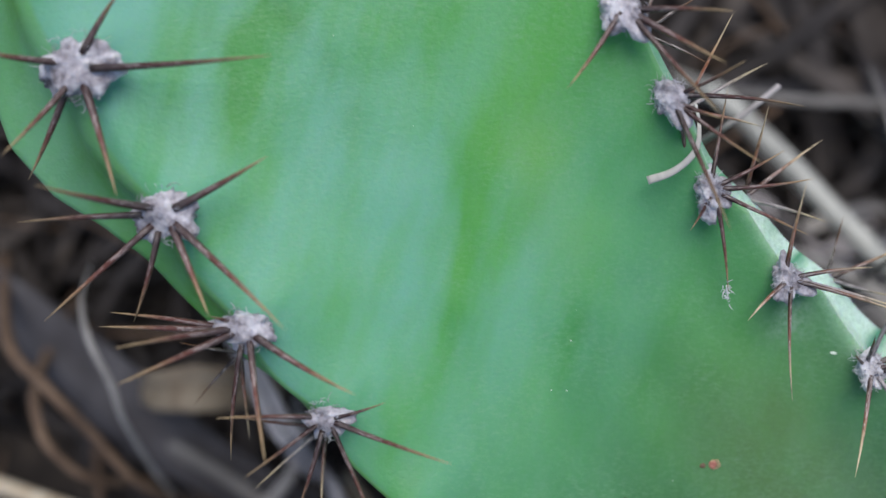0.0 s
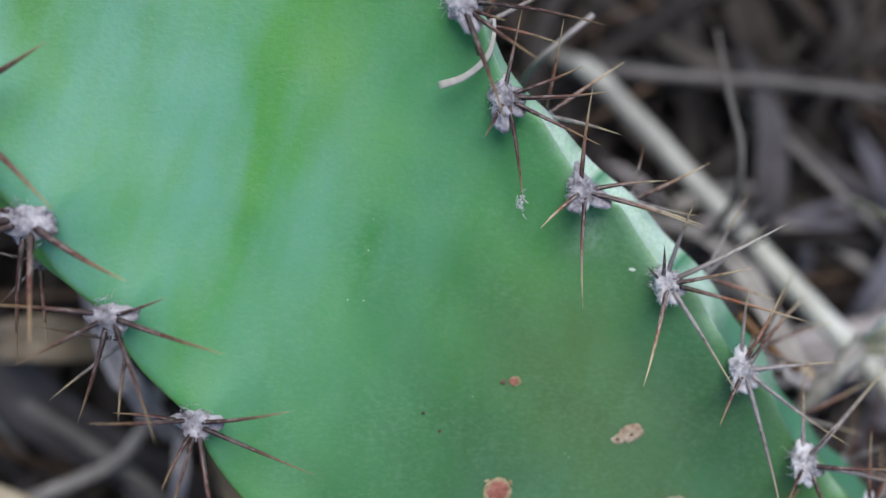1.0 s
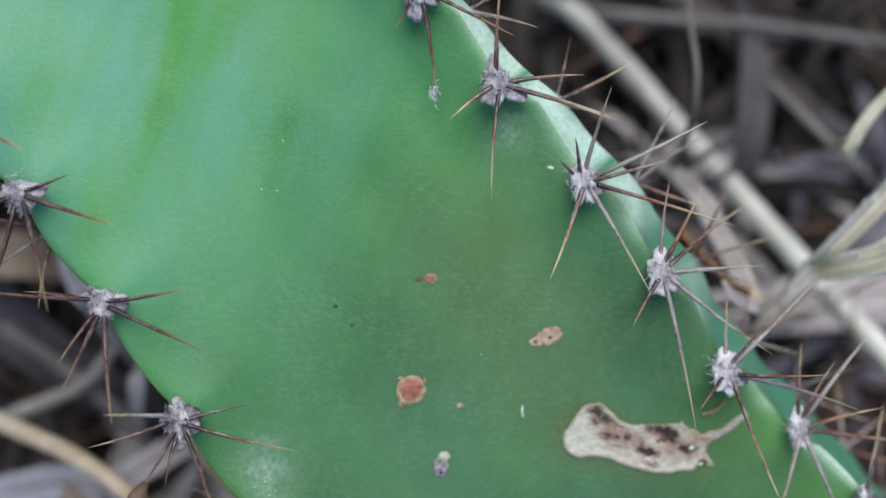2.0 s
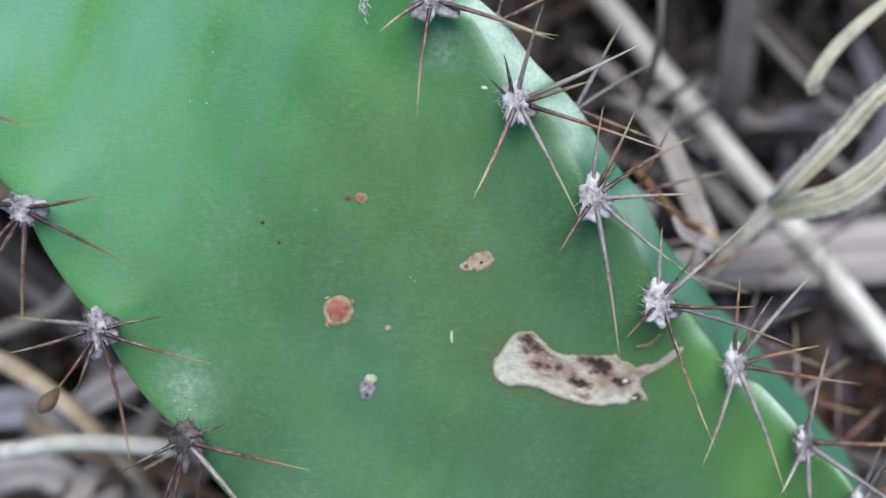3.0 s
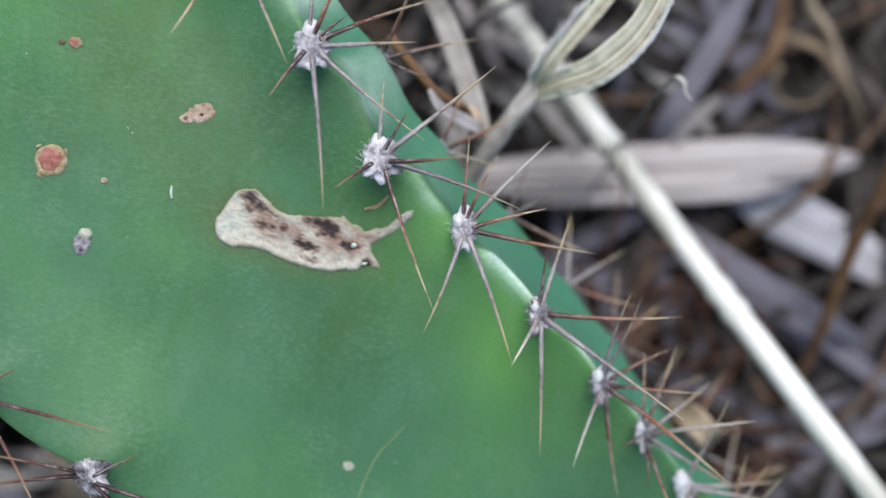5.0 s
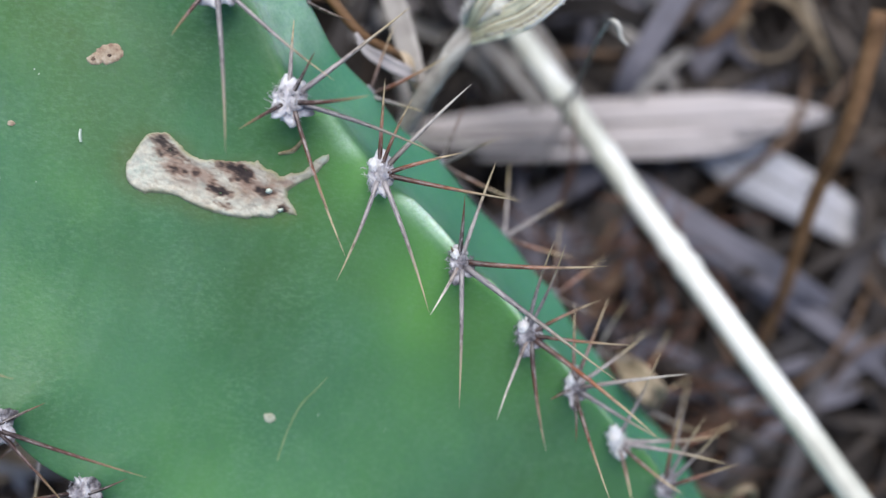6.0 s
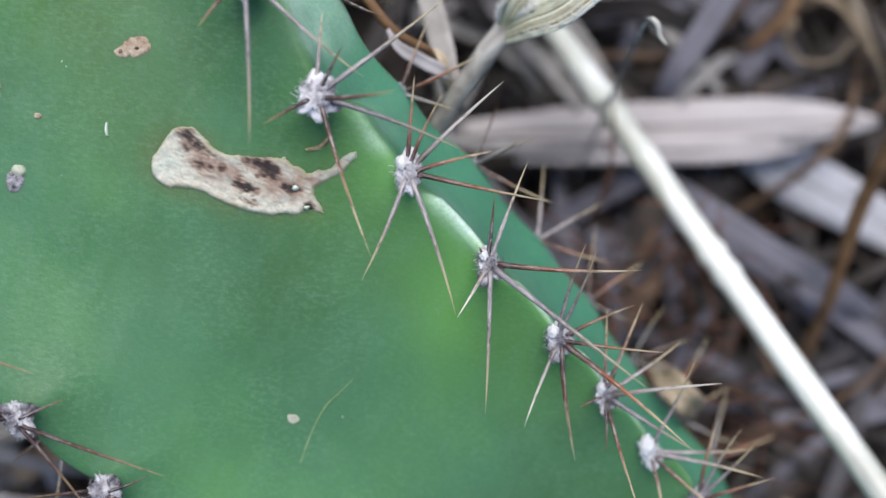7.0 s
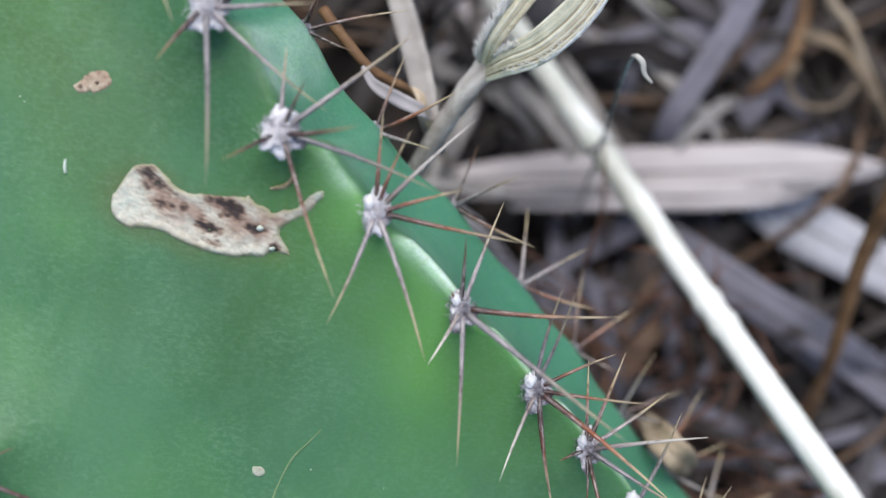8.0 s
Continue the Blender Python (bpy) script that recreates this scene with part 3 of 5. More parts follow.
    for k in range(len(grid) - 1):
        for j in range(n):
            bm.faces.new((grid[k][j], grid[k][(j + 1) % n], grid[k + 1][(j + 1) % n], grid[k + 1][j]))
    bm.faces.new(list(reversed(grid[0])))
    bm.faces.new(grid[-1])
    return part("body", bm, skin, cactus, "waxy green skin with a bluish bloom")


def spine_mesh(name, length, radius, bend, material):
    """A spine along +z, slightly bowed, with a swollen root."""
    bm = bmesh.new()
    path = [Vector((bend * length * 2.2 * (u / 7) * (1 - u / 7), 0, length * u / 7)) for u in range(8)]
    radii = [radius * r for r in (1.05, 0.95, 0.86, 0.75, 0.62, 0.46, 0.28, 0.05)]
    tube(bm, path, radii, 7)
    me = bpy.data.meshes.new(name)
    for f in bm.faces:
        f.smooth = True
    bm.to_mesh(me)
    bm.free()
    me.materials.append(material)
    return me


BLEACHED = {(47, -9), (11, 23), (23, 12), (-109, 4), (-118, 7)}
GREYED = {(-36, 16), (-44, 22), (-83, 10), (-64, 8), (41, -8), (-18, -6), (-69, -3), (-110, 4), (-89, 1)}
RUSTED = {(0, -3), (14, 16), (-4, 13), (-19, 0), (-9, -6), (26, -14), (66, 22), (-37, -2)}
DARK_RED = {(-139, 38), (-3, 39), (-123, 15)}


def areole(place, up, size, wool, spines, heavy=1.0, crown=0.0):
    """A woolly cushion on a rib, with its spines: (degrees round from east, degrees above level, length in mm)."""
    rng = random.Random(int(place[0] * 1e5) * 31 + int(place[1] * 1e5))
    r = size / 1000
    up = Vector(up).normalized()
    at = Vector(place)
    TUFTS.append(tuple(at - up * 0.0016))
    pose_m = Matrix.Translation(at - up * (0.16 * r)) @ up.to_track_quat("Z", "Y").to_matrix().to_4x4()
    back = pose_m.inverted()
    roots, lines = [], []
    for az, el, mm in spines:
        a, e = radians(az), radians(el)
        way = Vector((math.cos(a) * math.cos(e), math.sin(a) * math.cos(e), math.sin(e)))
        flat = way - up * way.dot(up)
        root = at + flat.normalized() * (r * 0.5 * min(1.0, flat.length)) + up * (0.05 * r)
        roots.append(root)
        lines.append(at + way * (mm / 1000) - root)
    bm = bmesh.new()
    bmesh.ops.create_icosphere(bm, subdivisions=4, radius=1.0)
    shift = Vector((rng.random() * 50, rng.random() * 50, 0))
    reach = [(back.to_3x3() @ w).normalized() for w in lines]
    wide = up.x < 0 and heavy > 1.0
    turn, slim, tall = pose_m.to_3x3(), rng.uniform(0.80, 0.95) * (1.3 if wide else 1), rng.uniform(1.0, 1.25) * (0.72 if wide else 1)
    for v in bm.verts:
        n = v.co.normalized()
        lump = (0.76 if heavy > 1.2 else 0.74) + 0.26 * noise.noise(n * 1.7 + shift) + 0.20 * noise.noise(n * 4.5 + shift) + 0.13 * noise.noise(n * 11 + shift) + 0.08 * noise.noise(n * 24 + shift)
        lump += sum((0.42 if heavy > 1.2 else 0.58) * max(0.0, n.dot(w)) ** 16 for w in reach)
        co = turn @ (Vector((n.x * 0.9, n.y * 0.9, n.z * (0.44 if n.z > 0 else 0.7))) * (lump * r))
        v.co = turn.transposed() @ Vector((co.x * slim, co.y * tall, co.z))
    ob = part("areole", bm, wool, cactus)
    ob.matrix_local = pose_m
    bm = bmesh.new()
    for _ in range(150 if heavy > 1.2 else 280):
        a, e = rng.uniform(0, 2 * math.pi), rng.uniform(-0.2, 1.5)
        out = Vector((math.cos(a) * math.cos(e), math.sin(a) * math.cos(e), math.sin(e)))
        if reach and rng.random() < 0.45:
            out = (rng.choice(reach) + Vector((rng.uniform(-0.35, 0.35), rng.uniform(-0.35, 0.35), rng.uniform(-0.2, 0.3)))).normalized()
        root = Vector((out.x * 0.78, out.y * 0.78, out.z * 0.44)) * r
        curl = Vector((rng.uniform(-1, 1), rng.uniform(-1, 1), rng.uniform(-1, 0.8)))
        ln = r * rng.uniform(0.10, 0.28)
        pts = [root, root + out * ln * 0.45 + curl * ln * 0.2, root + out * ln * 0.5 + curl * ln * 0.7, root + out * ln * 0.3 + curl * ln * 1.1]
        w = rng.uniform(0.000028, 0.00007)
        tube(bm, glide(pts, 5), [w, w, w, w * 0.8, w * 0.4], 3)
    tagged(part("wool_hairs", bm, wool, ob), kind="stuff")
    # A whiter tuft on the cushion's upper side.
    if crown:
        bm = bmesh.new()
        bmesh.ops.create_icosphere(bm, subdivisions=3, radius=1.0)
        for v in bm.verts:
            n = v.co.normalized()
            v.co = n * (crown * r * (0.8 + 0.35 * noise.noise(n * 2.2 + shift) + 0.22 * noise.noise(n * 6 + shift) + 0.12 * noise.noise(n * 15 + shift)))
        tuft = part("upper_wool", bm, wool_bright, ob, "white wool on the upper side")
        tuft.matrix_local = back @ Matrix.Translation(at + up * (0.30 * r) - ALONG * (0.55 * r) - ACROSS * (0.12 * r)) @ Matrix.Diagonal((0.8, 1.15, 0.7, 1))
    for (az, el, mm), root, line in zip(spines, roots, lines):
        kind = rng.random()
        if (az, el) in BLEACHED:
            mat = spine_pale
        elif (az, el) in GREYED:
            mat = spine_grey
        elif (az, el) in DARK_RED:
            mat = spine_young
        elif (az, el) in RUSTED:
            mat = spine_rust
        elif heavy > 1.0:
            mat = spine_young
        elif wool is not wool_white and place[0] < 0.06:
            mat = spine_dark if mm < 10.5 else spine_grey if kind < 0.2 else spine_young if kind < 0.65 else spine_brown
        else:
            mat = spine_dark if mm < 10.5 and kind < 0.7 else spine_grey if kind < 0.34 else spine_rust if kind < 0.64 else spine_brown
        sp = new("spine", spine_mesh("spine", line.length, heavy**0.7 * (0.00028 + 0.000005 * mm) * rng.uniform(0.85, 1.15), rng.uniform(-0.045, 0.045), mat))
        sp.parent = ob
        sp.matrix_local = back @ Matrix.Translation(root) @ line.to_track_quat("Z", "Y").to_matrix().to_4x4()


L_UP, R_UP, Q_UP, K_UP = (-0.40, -0.30, 0.86), (0.36, 0.28, 0.89), (0.66, 0.52, 0.50), (-0.66, -0.52, 0.45)


def left_rib():
    areole((-0.0448, 0.0293, 0.1210), L_UP, 5.6, wool_white, [(-4, 19, 27.6), (46, 29, 13.4), (172, 43, 14.9), (-124, 28, 15.8), (-73, 16, 18.8), (-123, -21, 16.8)], 1.75)
    areole((-0.0352, 0.0097, 0.1195), L_UP, 4.6, wool_white, [(22, 22, 17.0), (163, 41, 17.7), (-46, 22, 23.9), (-67, 21, 15.8), (-144, -11, 21.7), (-113, -19, 15.7), (178, -7, 19.6)], 1.75)
    areole((-0.0261, -0.0063, 0.1178), L_UP, 4.0, wool_white, [(-32, 27, 18.8), (174, -12, 20.3), (-178, 36, 17.9), (-161, 36, 18.9), (-103, -26, 20.6), (-81, 31, 19.2), (168, -13, 19.0), (149, 30, 5.1)], 1.5)
    areole((-0.0164, -0.0192, 0.1155), L_UP, 3.2, wool_white, [(14, 24, 9.4), (-20, 31, 19.9), (170, 31, 15.8), (-152, 34, 14.2), (-67, 29, 20.4), (-112, -16, 15.6)], 1.05)
    areole((-0.0062, -0.0341, 0.1130), L_UP, 3.0, wool_white, [(5, 30, 15.5), (-26, 11, 17.9), (173, 36, 15.0), (170, -14, 11.8), (-116, 34, 10.7), (-78, 26, 18.5), (-104, 34, 14.7)], 1.05)
    areole((0.0037, -0.0505, 0.1116), L_UP, 3.1, wool_grey, [(10, 3, 10.2), (-16, 4, 17.1), (168, 52, 12.5), (-115, 31, 12.2), (-95, 32, 10.1), (-165, -3, 13.0), (-66, 27, 21.7)])
    areole((0.0147, -0.0661, 0.1064), L_UP, 3.3, wool_dark, [(22, 40, 10.3), (-10, 19, 20.0), (-153, 25, 9.9), (-44, 22, 19.6), (-109, -10, 18.2), (-101, -14, 13.2)])
    areole((0.0261, -0.0809, 0.1016), L_UP, 2.9, wool_grey, [(30, 12, 8.0), (-11, 14, 22.2), (-123, 44, 11.9), (-60, 22, 7.2), (-49, 23, 20.9), (-174, -2, 10.4)])
    areole((0.0424, -0.0920, 0.1009), L_UP, 2.9, wool_grey, [(26, -5, 7.6), (-15, 7, 22.7), (158, 40, 14.5), (180, 44, 18.0), (-39, 17, 16.0)])
    areole((0.0530, -0.1020, 0.0955), L_UP, 2.9, wool_grey, [(22, 4, 7.0), (-11, 11, 12.1), (177, 48, 10.5), (-159, 50, 9.0)])


def right_rib():
    areole((0.0272, 0.0326, 0.1230), R_UP, 4.4, wool_white, [(-129, 11, 14.7), (-63, 27, 21.5), (-46, 31, 16.7), (-20, 38, 15.4)], 1.5)
    areole((0.0332, 0.0204, 0.1200), R_UP, 3.5, wool_white, [(-4, -24, 24.1), (-80, 27, 21.5), (-39, 34, 7.8), (-75, -34, 15.2), (19, 45, 11.5), (-52, 34, 16.4)], 1.05)
    areole((0.0385, 0.0077, 0.1165), R_UP, 3.1, wool_white, [(74, -6, 14.6), (22, -21, 14.5), (2, -7, 15.4), (-29, -2, 15.0), (-82, -13, 15.4), (-120, -11, 6.3)], 1.05)
    areole((0.0494, -0.0052, 0.1130), R_UP, 3.0, wool_white, [(92, 34, 9.5), (89, 37, 15.6), (2, 4, 12.0), (-21, 5, 18.0), (-96, 7, 17.2), (-142, 13, 9.1), (-24, 14, 17.5)])
    areole((0.0614, -0.0190, 0.1097), R_UP, 3.1, wool_pale, [(75, 31, 14.1), (23, 12, 18.8), (114, 54, 9.2), (151, 45, 6.7), (-19, 0, 22.6), (-114, 22, 16.8), (-64, 8, 19.0), (6, 45, 13.4)])
    areole((0.0721, -0.0323, 0.1079), R_UP, 2.9, wool_pale, [(85, 13, 13.0), (66, 24, 13.6), (32, -36, 25.9), (52, -40, 9.0), (1, 8, 14.6), (-38, -5, 20.2), (-83, 10, 23.6), (-123, 15, 9.5)])
    areole((0.0817, -0.0470, 0.1042), R_UP, 3.0, wool_pale, [(88, 4, 10.8), (57, 32, 8.1), (41, -8, 21.4), (-3, 39, 14.5), (-18, -6, 21.3), (-69, -4, 22.3), (-139, 38, 9.4)])
    areole((0.0937, -0.0560, 0.0985), R_UP, 2.6, wool_pale, [(88, 8, 13.0), (66, 22, 11.7), (47, -9, 18.4), (14, 16, 12.1), (-9, -6, 19.6), (-69, -3, 20.4), (-110, 4, 16.0)], crown=0.42)
    areole((0.1052, -0.0678, 0.0934), R_UP, 2.4, wool_grey, [(72, -10, 15.7), (88, 29, 10.3), (0, -3, 21.2), (-36, 16, 28.3), (-89, 1, 20.8), (-118, 7, 8.8), (124, 29, 3.0)], crown=0.36)
    areole((0.1155, -0.0781, 0.0871), R_UP, 2.5, wool_grey, [(78, 28, 15.7), (71, 27, 15.5), (26, -14, 12.5), (-4, 13, 15.1), (-37, -2, 24.9), (-79, -15, 18.9), (-109, 4, 13.4)], crown=0.46)
    areole((0.1232, -0.0863, 0.0806), R_UP, 2.4, wool_grey, [(92, 7, 12.9), (71, 3, 14.7), (36, -16, 14.7), (11, 23, 17.4), (-159, 45, 6.2), (-91, 33, 9.3), (-29, 4, 15.8), (-74, 37, 19.9)], crown=0.40)
    areole((0.1310, -0.0952, 0.0741), R_UP, 2.3, wool_bright, [(72, 30, 18), (-8, 18, 17), (-78, 20, 9.5), (3, -10, 17), (-37, 25, 13)], crown=0.80)
    areole((0.1391, -0.1026, 0.0720), R_UP, 2.4, wool_grey, [(84, 20, 13.9), (68, 23, 14.1), (28, 32, 13.1), (55, 26, 13.5)])


left_rib()
right_rib()


def side_rib(column, up, places, spread, seed):
    """The next rib round the stem, seen edge-on behind the flanking one."""
    rng = random.Random(seed)
    for s in places:
        k = int(round((s - STATIONS[0]) / STEP))
        p = skin_point(k, column)
        base = math.degrees(math.atan2(up[1], up[0]))
        spines = [(base + a + rng.uniform(-14, 14), rng.uniform(-15, 35), rng.uniform(9, 15)) for a in spread]
        areole(p + Vector(up).normalized() * 0.0002, up, rng.uniform(1.2, 1.6), rng.choice((wool_white, wool_white, wool_grey)), spines)


side_rib(84, Q_UP, (-0.02, -0.004, 0.008, 0.023, 0.041, 0.058, 0.074, 0.089, 0.104, 0.119, 0.133, 0.146, 0.158, 0.17), (-60, -12, 38), 5)
side_rib(152, K_UP, (-0.010, 0.006, 0.062, 0.1), (-50, 0, 40), 8)
stem_body()


# ---- marks on the broad face ----
def patch(name, x, y, rx, ry, turn, height, wobble, material, label="", seed=1, hollow=0.0):
    """A crust of irregular outline lying on the skin, domed (or dished) and dipping into it at its edge."""
    bm = bmesh.new()
    rings, around = 7, 32
    c, s = math.cos(radians(turn)), math.sin(radians(turn))
    rows = []
    for i in range(rings + 1):
        u = i / rings
        row = []
        for j in range(around):
            a = 2 * math.pi * j / around
            w = 1 + wobble * noise.noise(Vector((math.cos(a) * 1.6, math.sin(a) * 1.6, seed * 7.3))) + wobble * 0.5 * noise.noise(Vector((math.cos(a) * 4, math.sin(a) * 4, seed * 3.1)))
            lx, ly = math.cos(a) * rx * u * w, math.sin(a) * ry * u * w
            px, py = x + lx * c - ly * s, y + lx * s + ly * c
            h = 0.00026 + height * 0.42 * (1 - u**4) * (1 - hollow * (1 - u)) + 0.00013 * noise.noise(Vector((px, py, 0)) * 1700) * (1 - u * u)
            row.append(bm.verts.new((px, py, face_height(px, py) - 0.00008 + (h if u < 1 else -0.0006))))
            if i == 0:
                break
        rows.append(row)
    for j in range(around):
        bm.faces.new((rows[0][0], rows[1][j], rows[1][(j + 1) % around]))
        for i in range(1, rings):
            bm.faces.new((rows[i][j], rows[i + 1][j], rows[i + 1][(j + 1) % around], rows[i][(j + 1) % around]))
    return part(name, bm, material, cactus, label)


def crust_strip(name, line, widths, height, material, label="", parent=None, ragged=0.16):
    """A raised corky strip that follows the skin."""
    bm = bmesh.new()
    path = glide([(x, y, 0) for x, y in line], 30)
    ws = np.interp(np.linspace(0, 1, 30), np.linspace(0, 1, len(widths)), widths)
    rows = []
    for k, p in enumerate(path):
        way = (path[min(k + 1, 29)] - path[max(k - 1, 0)]).normalized()
        side = Vector((-way.y, way.x, 0))
        row = []
        for u in (-1.0, -0.93, -0.7, -0.4, -0.1, 0.2, 0.5, 0.75, 0.93, 1.0):
            rag = 1 + ragged * noise.noise(p * 900 + Vector((0, 0, u * 3))) + ragged * 0.7 * noise.noise(p * 2400 + Vector((0, 0, u)))
            q = p + side * (u * ws[k] * rag)
            h = height * (1 - abs(u) ** 6) + min(height * 0.4, 0.00022) * noise.noise(q * 700)
            row.append(bm.verts.new((q.x, q.y, face_height(q.x, q.y) - 0.00008 + (h if abs(u) < 1 else -0.0008))))
        rows.append(row)
    for k in range(29):
        for j in range(9):
            bm.faces.new((rows[k][j], rows[k][j + 1], rows[k + 1][j + 1], rows[k + 1][j]))
    return part(name, bm, material, parent or cactus, label)


def scar_crust():
    """The corky wound: a ragged raised plate with two horns, its hollows stained brown."""
    body = [(0.06105, -0.05660, 0.00305), (0.06290, -0.05410, 0.00318), (0.06510, -0.05630, 0.00324), (0.06810, -0.05770, 0.00333), (0.07140, -0.05830, 0.00394), (0.07460, -0.05860, 0.00417), (0.07720, -0.05900, 0.00352), (0.07930, -0.06000, 0.00157), (0.08170, -0.06180, 0.00032), (0.07640, -0.05490, 0.00060), (0.07850, -0.05790, 0.00167), (0.08010, -0.05760, 0.00125), (0.08240, -0.05650, 0.00098), (0.08420, -0.05550, 0.00090), (0.08580, -0.05410, 0.00082), (0.08640, -0.05340, 0.00032)]
    links = [(body[i], body[j]) for i, j in ((0, 1), (0, 2), (1, 2), (2, 3), (3, 4), (4, 5), (5, 6), (6, 7), (7, 8), (6, 9), (6, 10), (10, 11), (11, 12), (12, 13), (13, 14), (14, 15))]
    hollows = [(0.06360, -0.05270, 0.00093), (0.06460, -0.05340, 0.00074), (0.06320, -0.05390, 0.00065), (0.06510, -0.05570, 0.00083), (0.06640, -0.05630, 0.00056), (0.06770, -0.05660, 0.00042), (0.07130, -0.05530, 0.00074), (0.07270, -0.05540, 0.00083), (0.07410, -0.05550, 0.00074), (0.07480, -0.05610, 0.00074), (0.07370, -0.05710, 0.00083), (0.07480, -0.05750, 0.00065), (0.07020, -0.05830, 0.00060), (0.07120, -0.05930, 0.00083), (0.07210, -0.06020, 0.00056), (0.07740, -0.05870, 0.00069), (0.07650, -0.05840, 0.00046), (0.07970, -0.06130, 0.00037)]

    wound = [(0.0640, -0.0540), (0.0658, -0.0563), (0.0700, -0.0572), (0.0740, -0.0562), (0.0752, -0.0578), (0.0778, -0.0590), (0.0806, -0.0572)]

    def inside(p):
        best = -1.0
        for (ax, ay, ar), (bx, by, br) in links:
            dx, dy = bx - ax, by - ay
            u = min(max(((p.x - ax) * dx + (p.y - ay) * dy) / (dx * dx + dy * dy), 0), 1)
            best = max(best, ar + (br - ar) * u - math.hypot(p.x - ax - dx * u, p.y - ay - dy * u))
        return best + 0.00026 * noise.noise(p * 600) + 0.00012 * noise.noise(p * 2200)

    step = 0.00016
    made, bm = {}, bmesh.new()
    for n in ("stain", "blush", "rim"):
        bm.verts.layers.float.new(n)
    stain, blush, rim = (bm.verts.layers.float[n] for n in ("stain", "blush", "rim"))
    nx, ny = int(0.031 / step), int(0.0135 / step)

    def vert(i, j):
        if (i, j) not in made:
            p = Vector((0.0570 + i * step, -0.0640 + j * step, 0))
            d = inside(p)
            edge = min(max(d / 0.0007, 0), 1)
            near = max(1 - math.hypot(p.x - x, p.y - y) / (r * 2.4) for x, y, r in hollows)
            grit = Vector(((0.94 * p.x - 0.33 * p.y) * 0.5, (0.33 * p.x + 0.94 * p.y) * 1.4, 0))
            dark = min(max(near * 1.0 - 0.20 + 0.85 * noise.noise(grit * 620) + 0.55 * noise.noise(grit * 2600), 0), 1)
            worn = min(math.hypot(p.x - ax - (bx - ax) * u, p.y - ay - (by - ay) * u) for (ax, ay), (bx, by) in zip(wound, wound[1:]) for u in (0, 0.25, 0.5, 0.75, 1))
            pink = math.exp(-((worn / 0.0017) ** 2)) * (0.85 + 1.1 * noise.noise(grit * 500) + 0.5 * noise.noise(grit * 1800))
            h = 0.00022 * math.sqrt(edge) + 0.00016 * math.exp(-((d - 0.0007) / 0.0005) ** 2) + 0.00020 * noise.noise(p * 800) * edge + 0.00011 * noise.noise(grit * 2400) * edge - 0.00022 * dark * edge
            v = bm.verts.new((p.x, p.y, face_height(p.x, p.y) - 0.00030 + 0.00060 * min(edge * 2, 1) + h))
            v[stain] = dark
            v[blush] = min(max(pink, 0), 1)
            v[rim] = math.exp(-((d / 0.0006) ** 2)) * (0.9 + 0.6 * noise.noise(p * 400))
            made[i, j] = v
        return made[i, j]

    for i in range(nx):
        for j in range(ny):
            if inside(Vector((0.0570 + (i + 0.5) * step, -0.0640 + (j + 0.5) * step, 0))) > 0:
                bm.faces.new((vert(i, j), vert(i + 1, j), vert(i + 1, j + 1), vert(i, j + 1)))
    return part("scar", bm, cork, cactus, "cream corky scar with dark brown stains")


scar = scar_crust()
crust_strip("scar_sliver", [(0.0794, -0.0535), (0.0814, -0.0530), (0.0828, -0.0516)], [0.0002, 0.0004, 0.0002], 0.0008, blister_rim, "thin tan corky sliver")
patch("flake", 0.0779, -0.0586, 0.0006, 0.0004, 10, 0.0019, 0.4, fleck, "", 9).parent = scar
patch("flake", 0.0795, -0.0612, 0.0005, 0.0003, 10, 0.0019, 0.4, fleck, "", 29).parent = scar
patch("blister_rim", 0.0357, -0.0481, 0.0026, 0.0023, 45, 0.0004, 0.10, blister_rim, "pale flaking rim of a blister", 2)
patch("blister", 0.0357, -0.0480, 0.0021, 0.0018, 45, 0.0006, 0.07, blister_red, "round red-brown blister", 3)
for a, r in ((32, 0.0025), (128, 0.0024), (233, 0.0026)):
    patch("flake", 0.0357 + r * math.cos(radians(a)), -0.0481 + r * math.sin(radians(a)), 0.00055, 0.00022, a + 75, 0.0005, 0.4, blister_rim, "", a)
patch("blister_rim", 0.0392, -0.0319, 0.0010, 0.0009, 0, 0.0003, 0.12, blister_rim, "pale rim of a blister", 4)
patch("blister", 0.0390, -0.0319, 0.0008, 0.0007, 0, 0.0004, 0.2, blister_red, "small red-brown blister", 5)
patch("dark_spot", 0.0374, -0.0319, 0.0005, 0.0004, 0, 0.0002, 0.3, twig_brown, "small dark spot", 6)
patch("scab", 0.0565, -0.0408, 0.0020, 0.0016, 10, 0.0006, 0.3, scab_tan, "tan corky scab", 7)
patch("scab", 0.0547, -0.0416, 0.0015, 0.0009, 10, 0.0006, 0.3, scab_tan, "tan corky scab", 8)
patch("dark_spot", 0.0543, -0.0416, 0.0005, 0.0004, 0, 0.0008, 0.5, cork_dark, "", 9)
patch("dark_spot", 0.0565, -0.0411, 0.0004, 0.0003, 0, 0.0009, 0.5, cork_dark, "", 19)
patch("scab", 0.0398, -0.0595, 0.0013, 0.0018, -15, 0.0006, 0.16, scab_grey, "grey crusted scab", 10)
patch("scab_top", 0.0403, -0.0581, 0.0010, 0.0009, 0, 0.0009, 0.10, cream, "cream end of the scab", 11)
patch("scab", 0.0429, -0.0506, 0.0005, 0.0004, 20, 0.0003, 0.4, scab_tan, "tiny tan scab", 12)
patch("scab", 0.0773, -0.0918, 0.0010, 0.00078, -20, 0.0005, 0.15, cream, "small oval cream scab", 13)
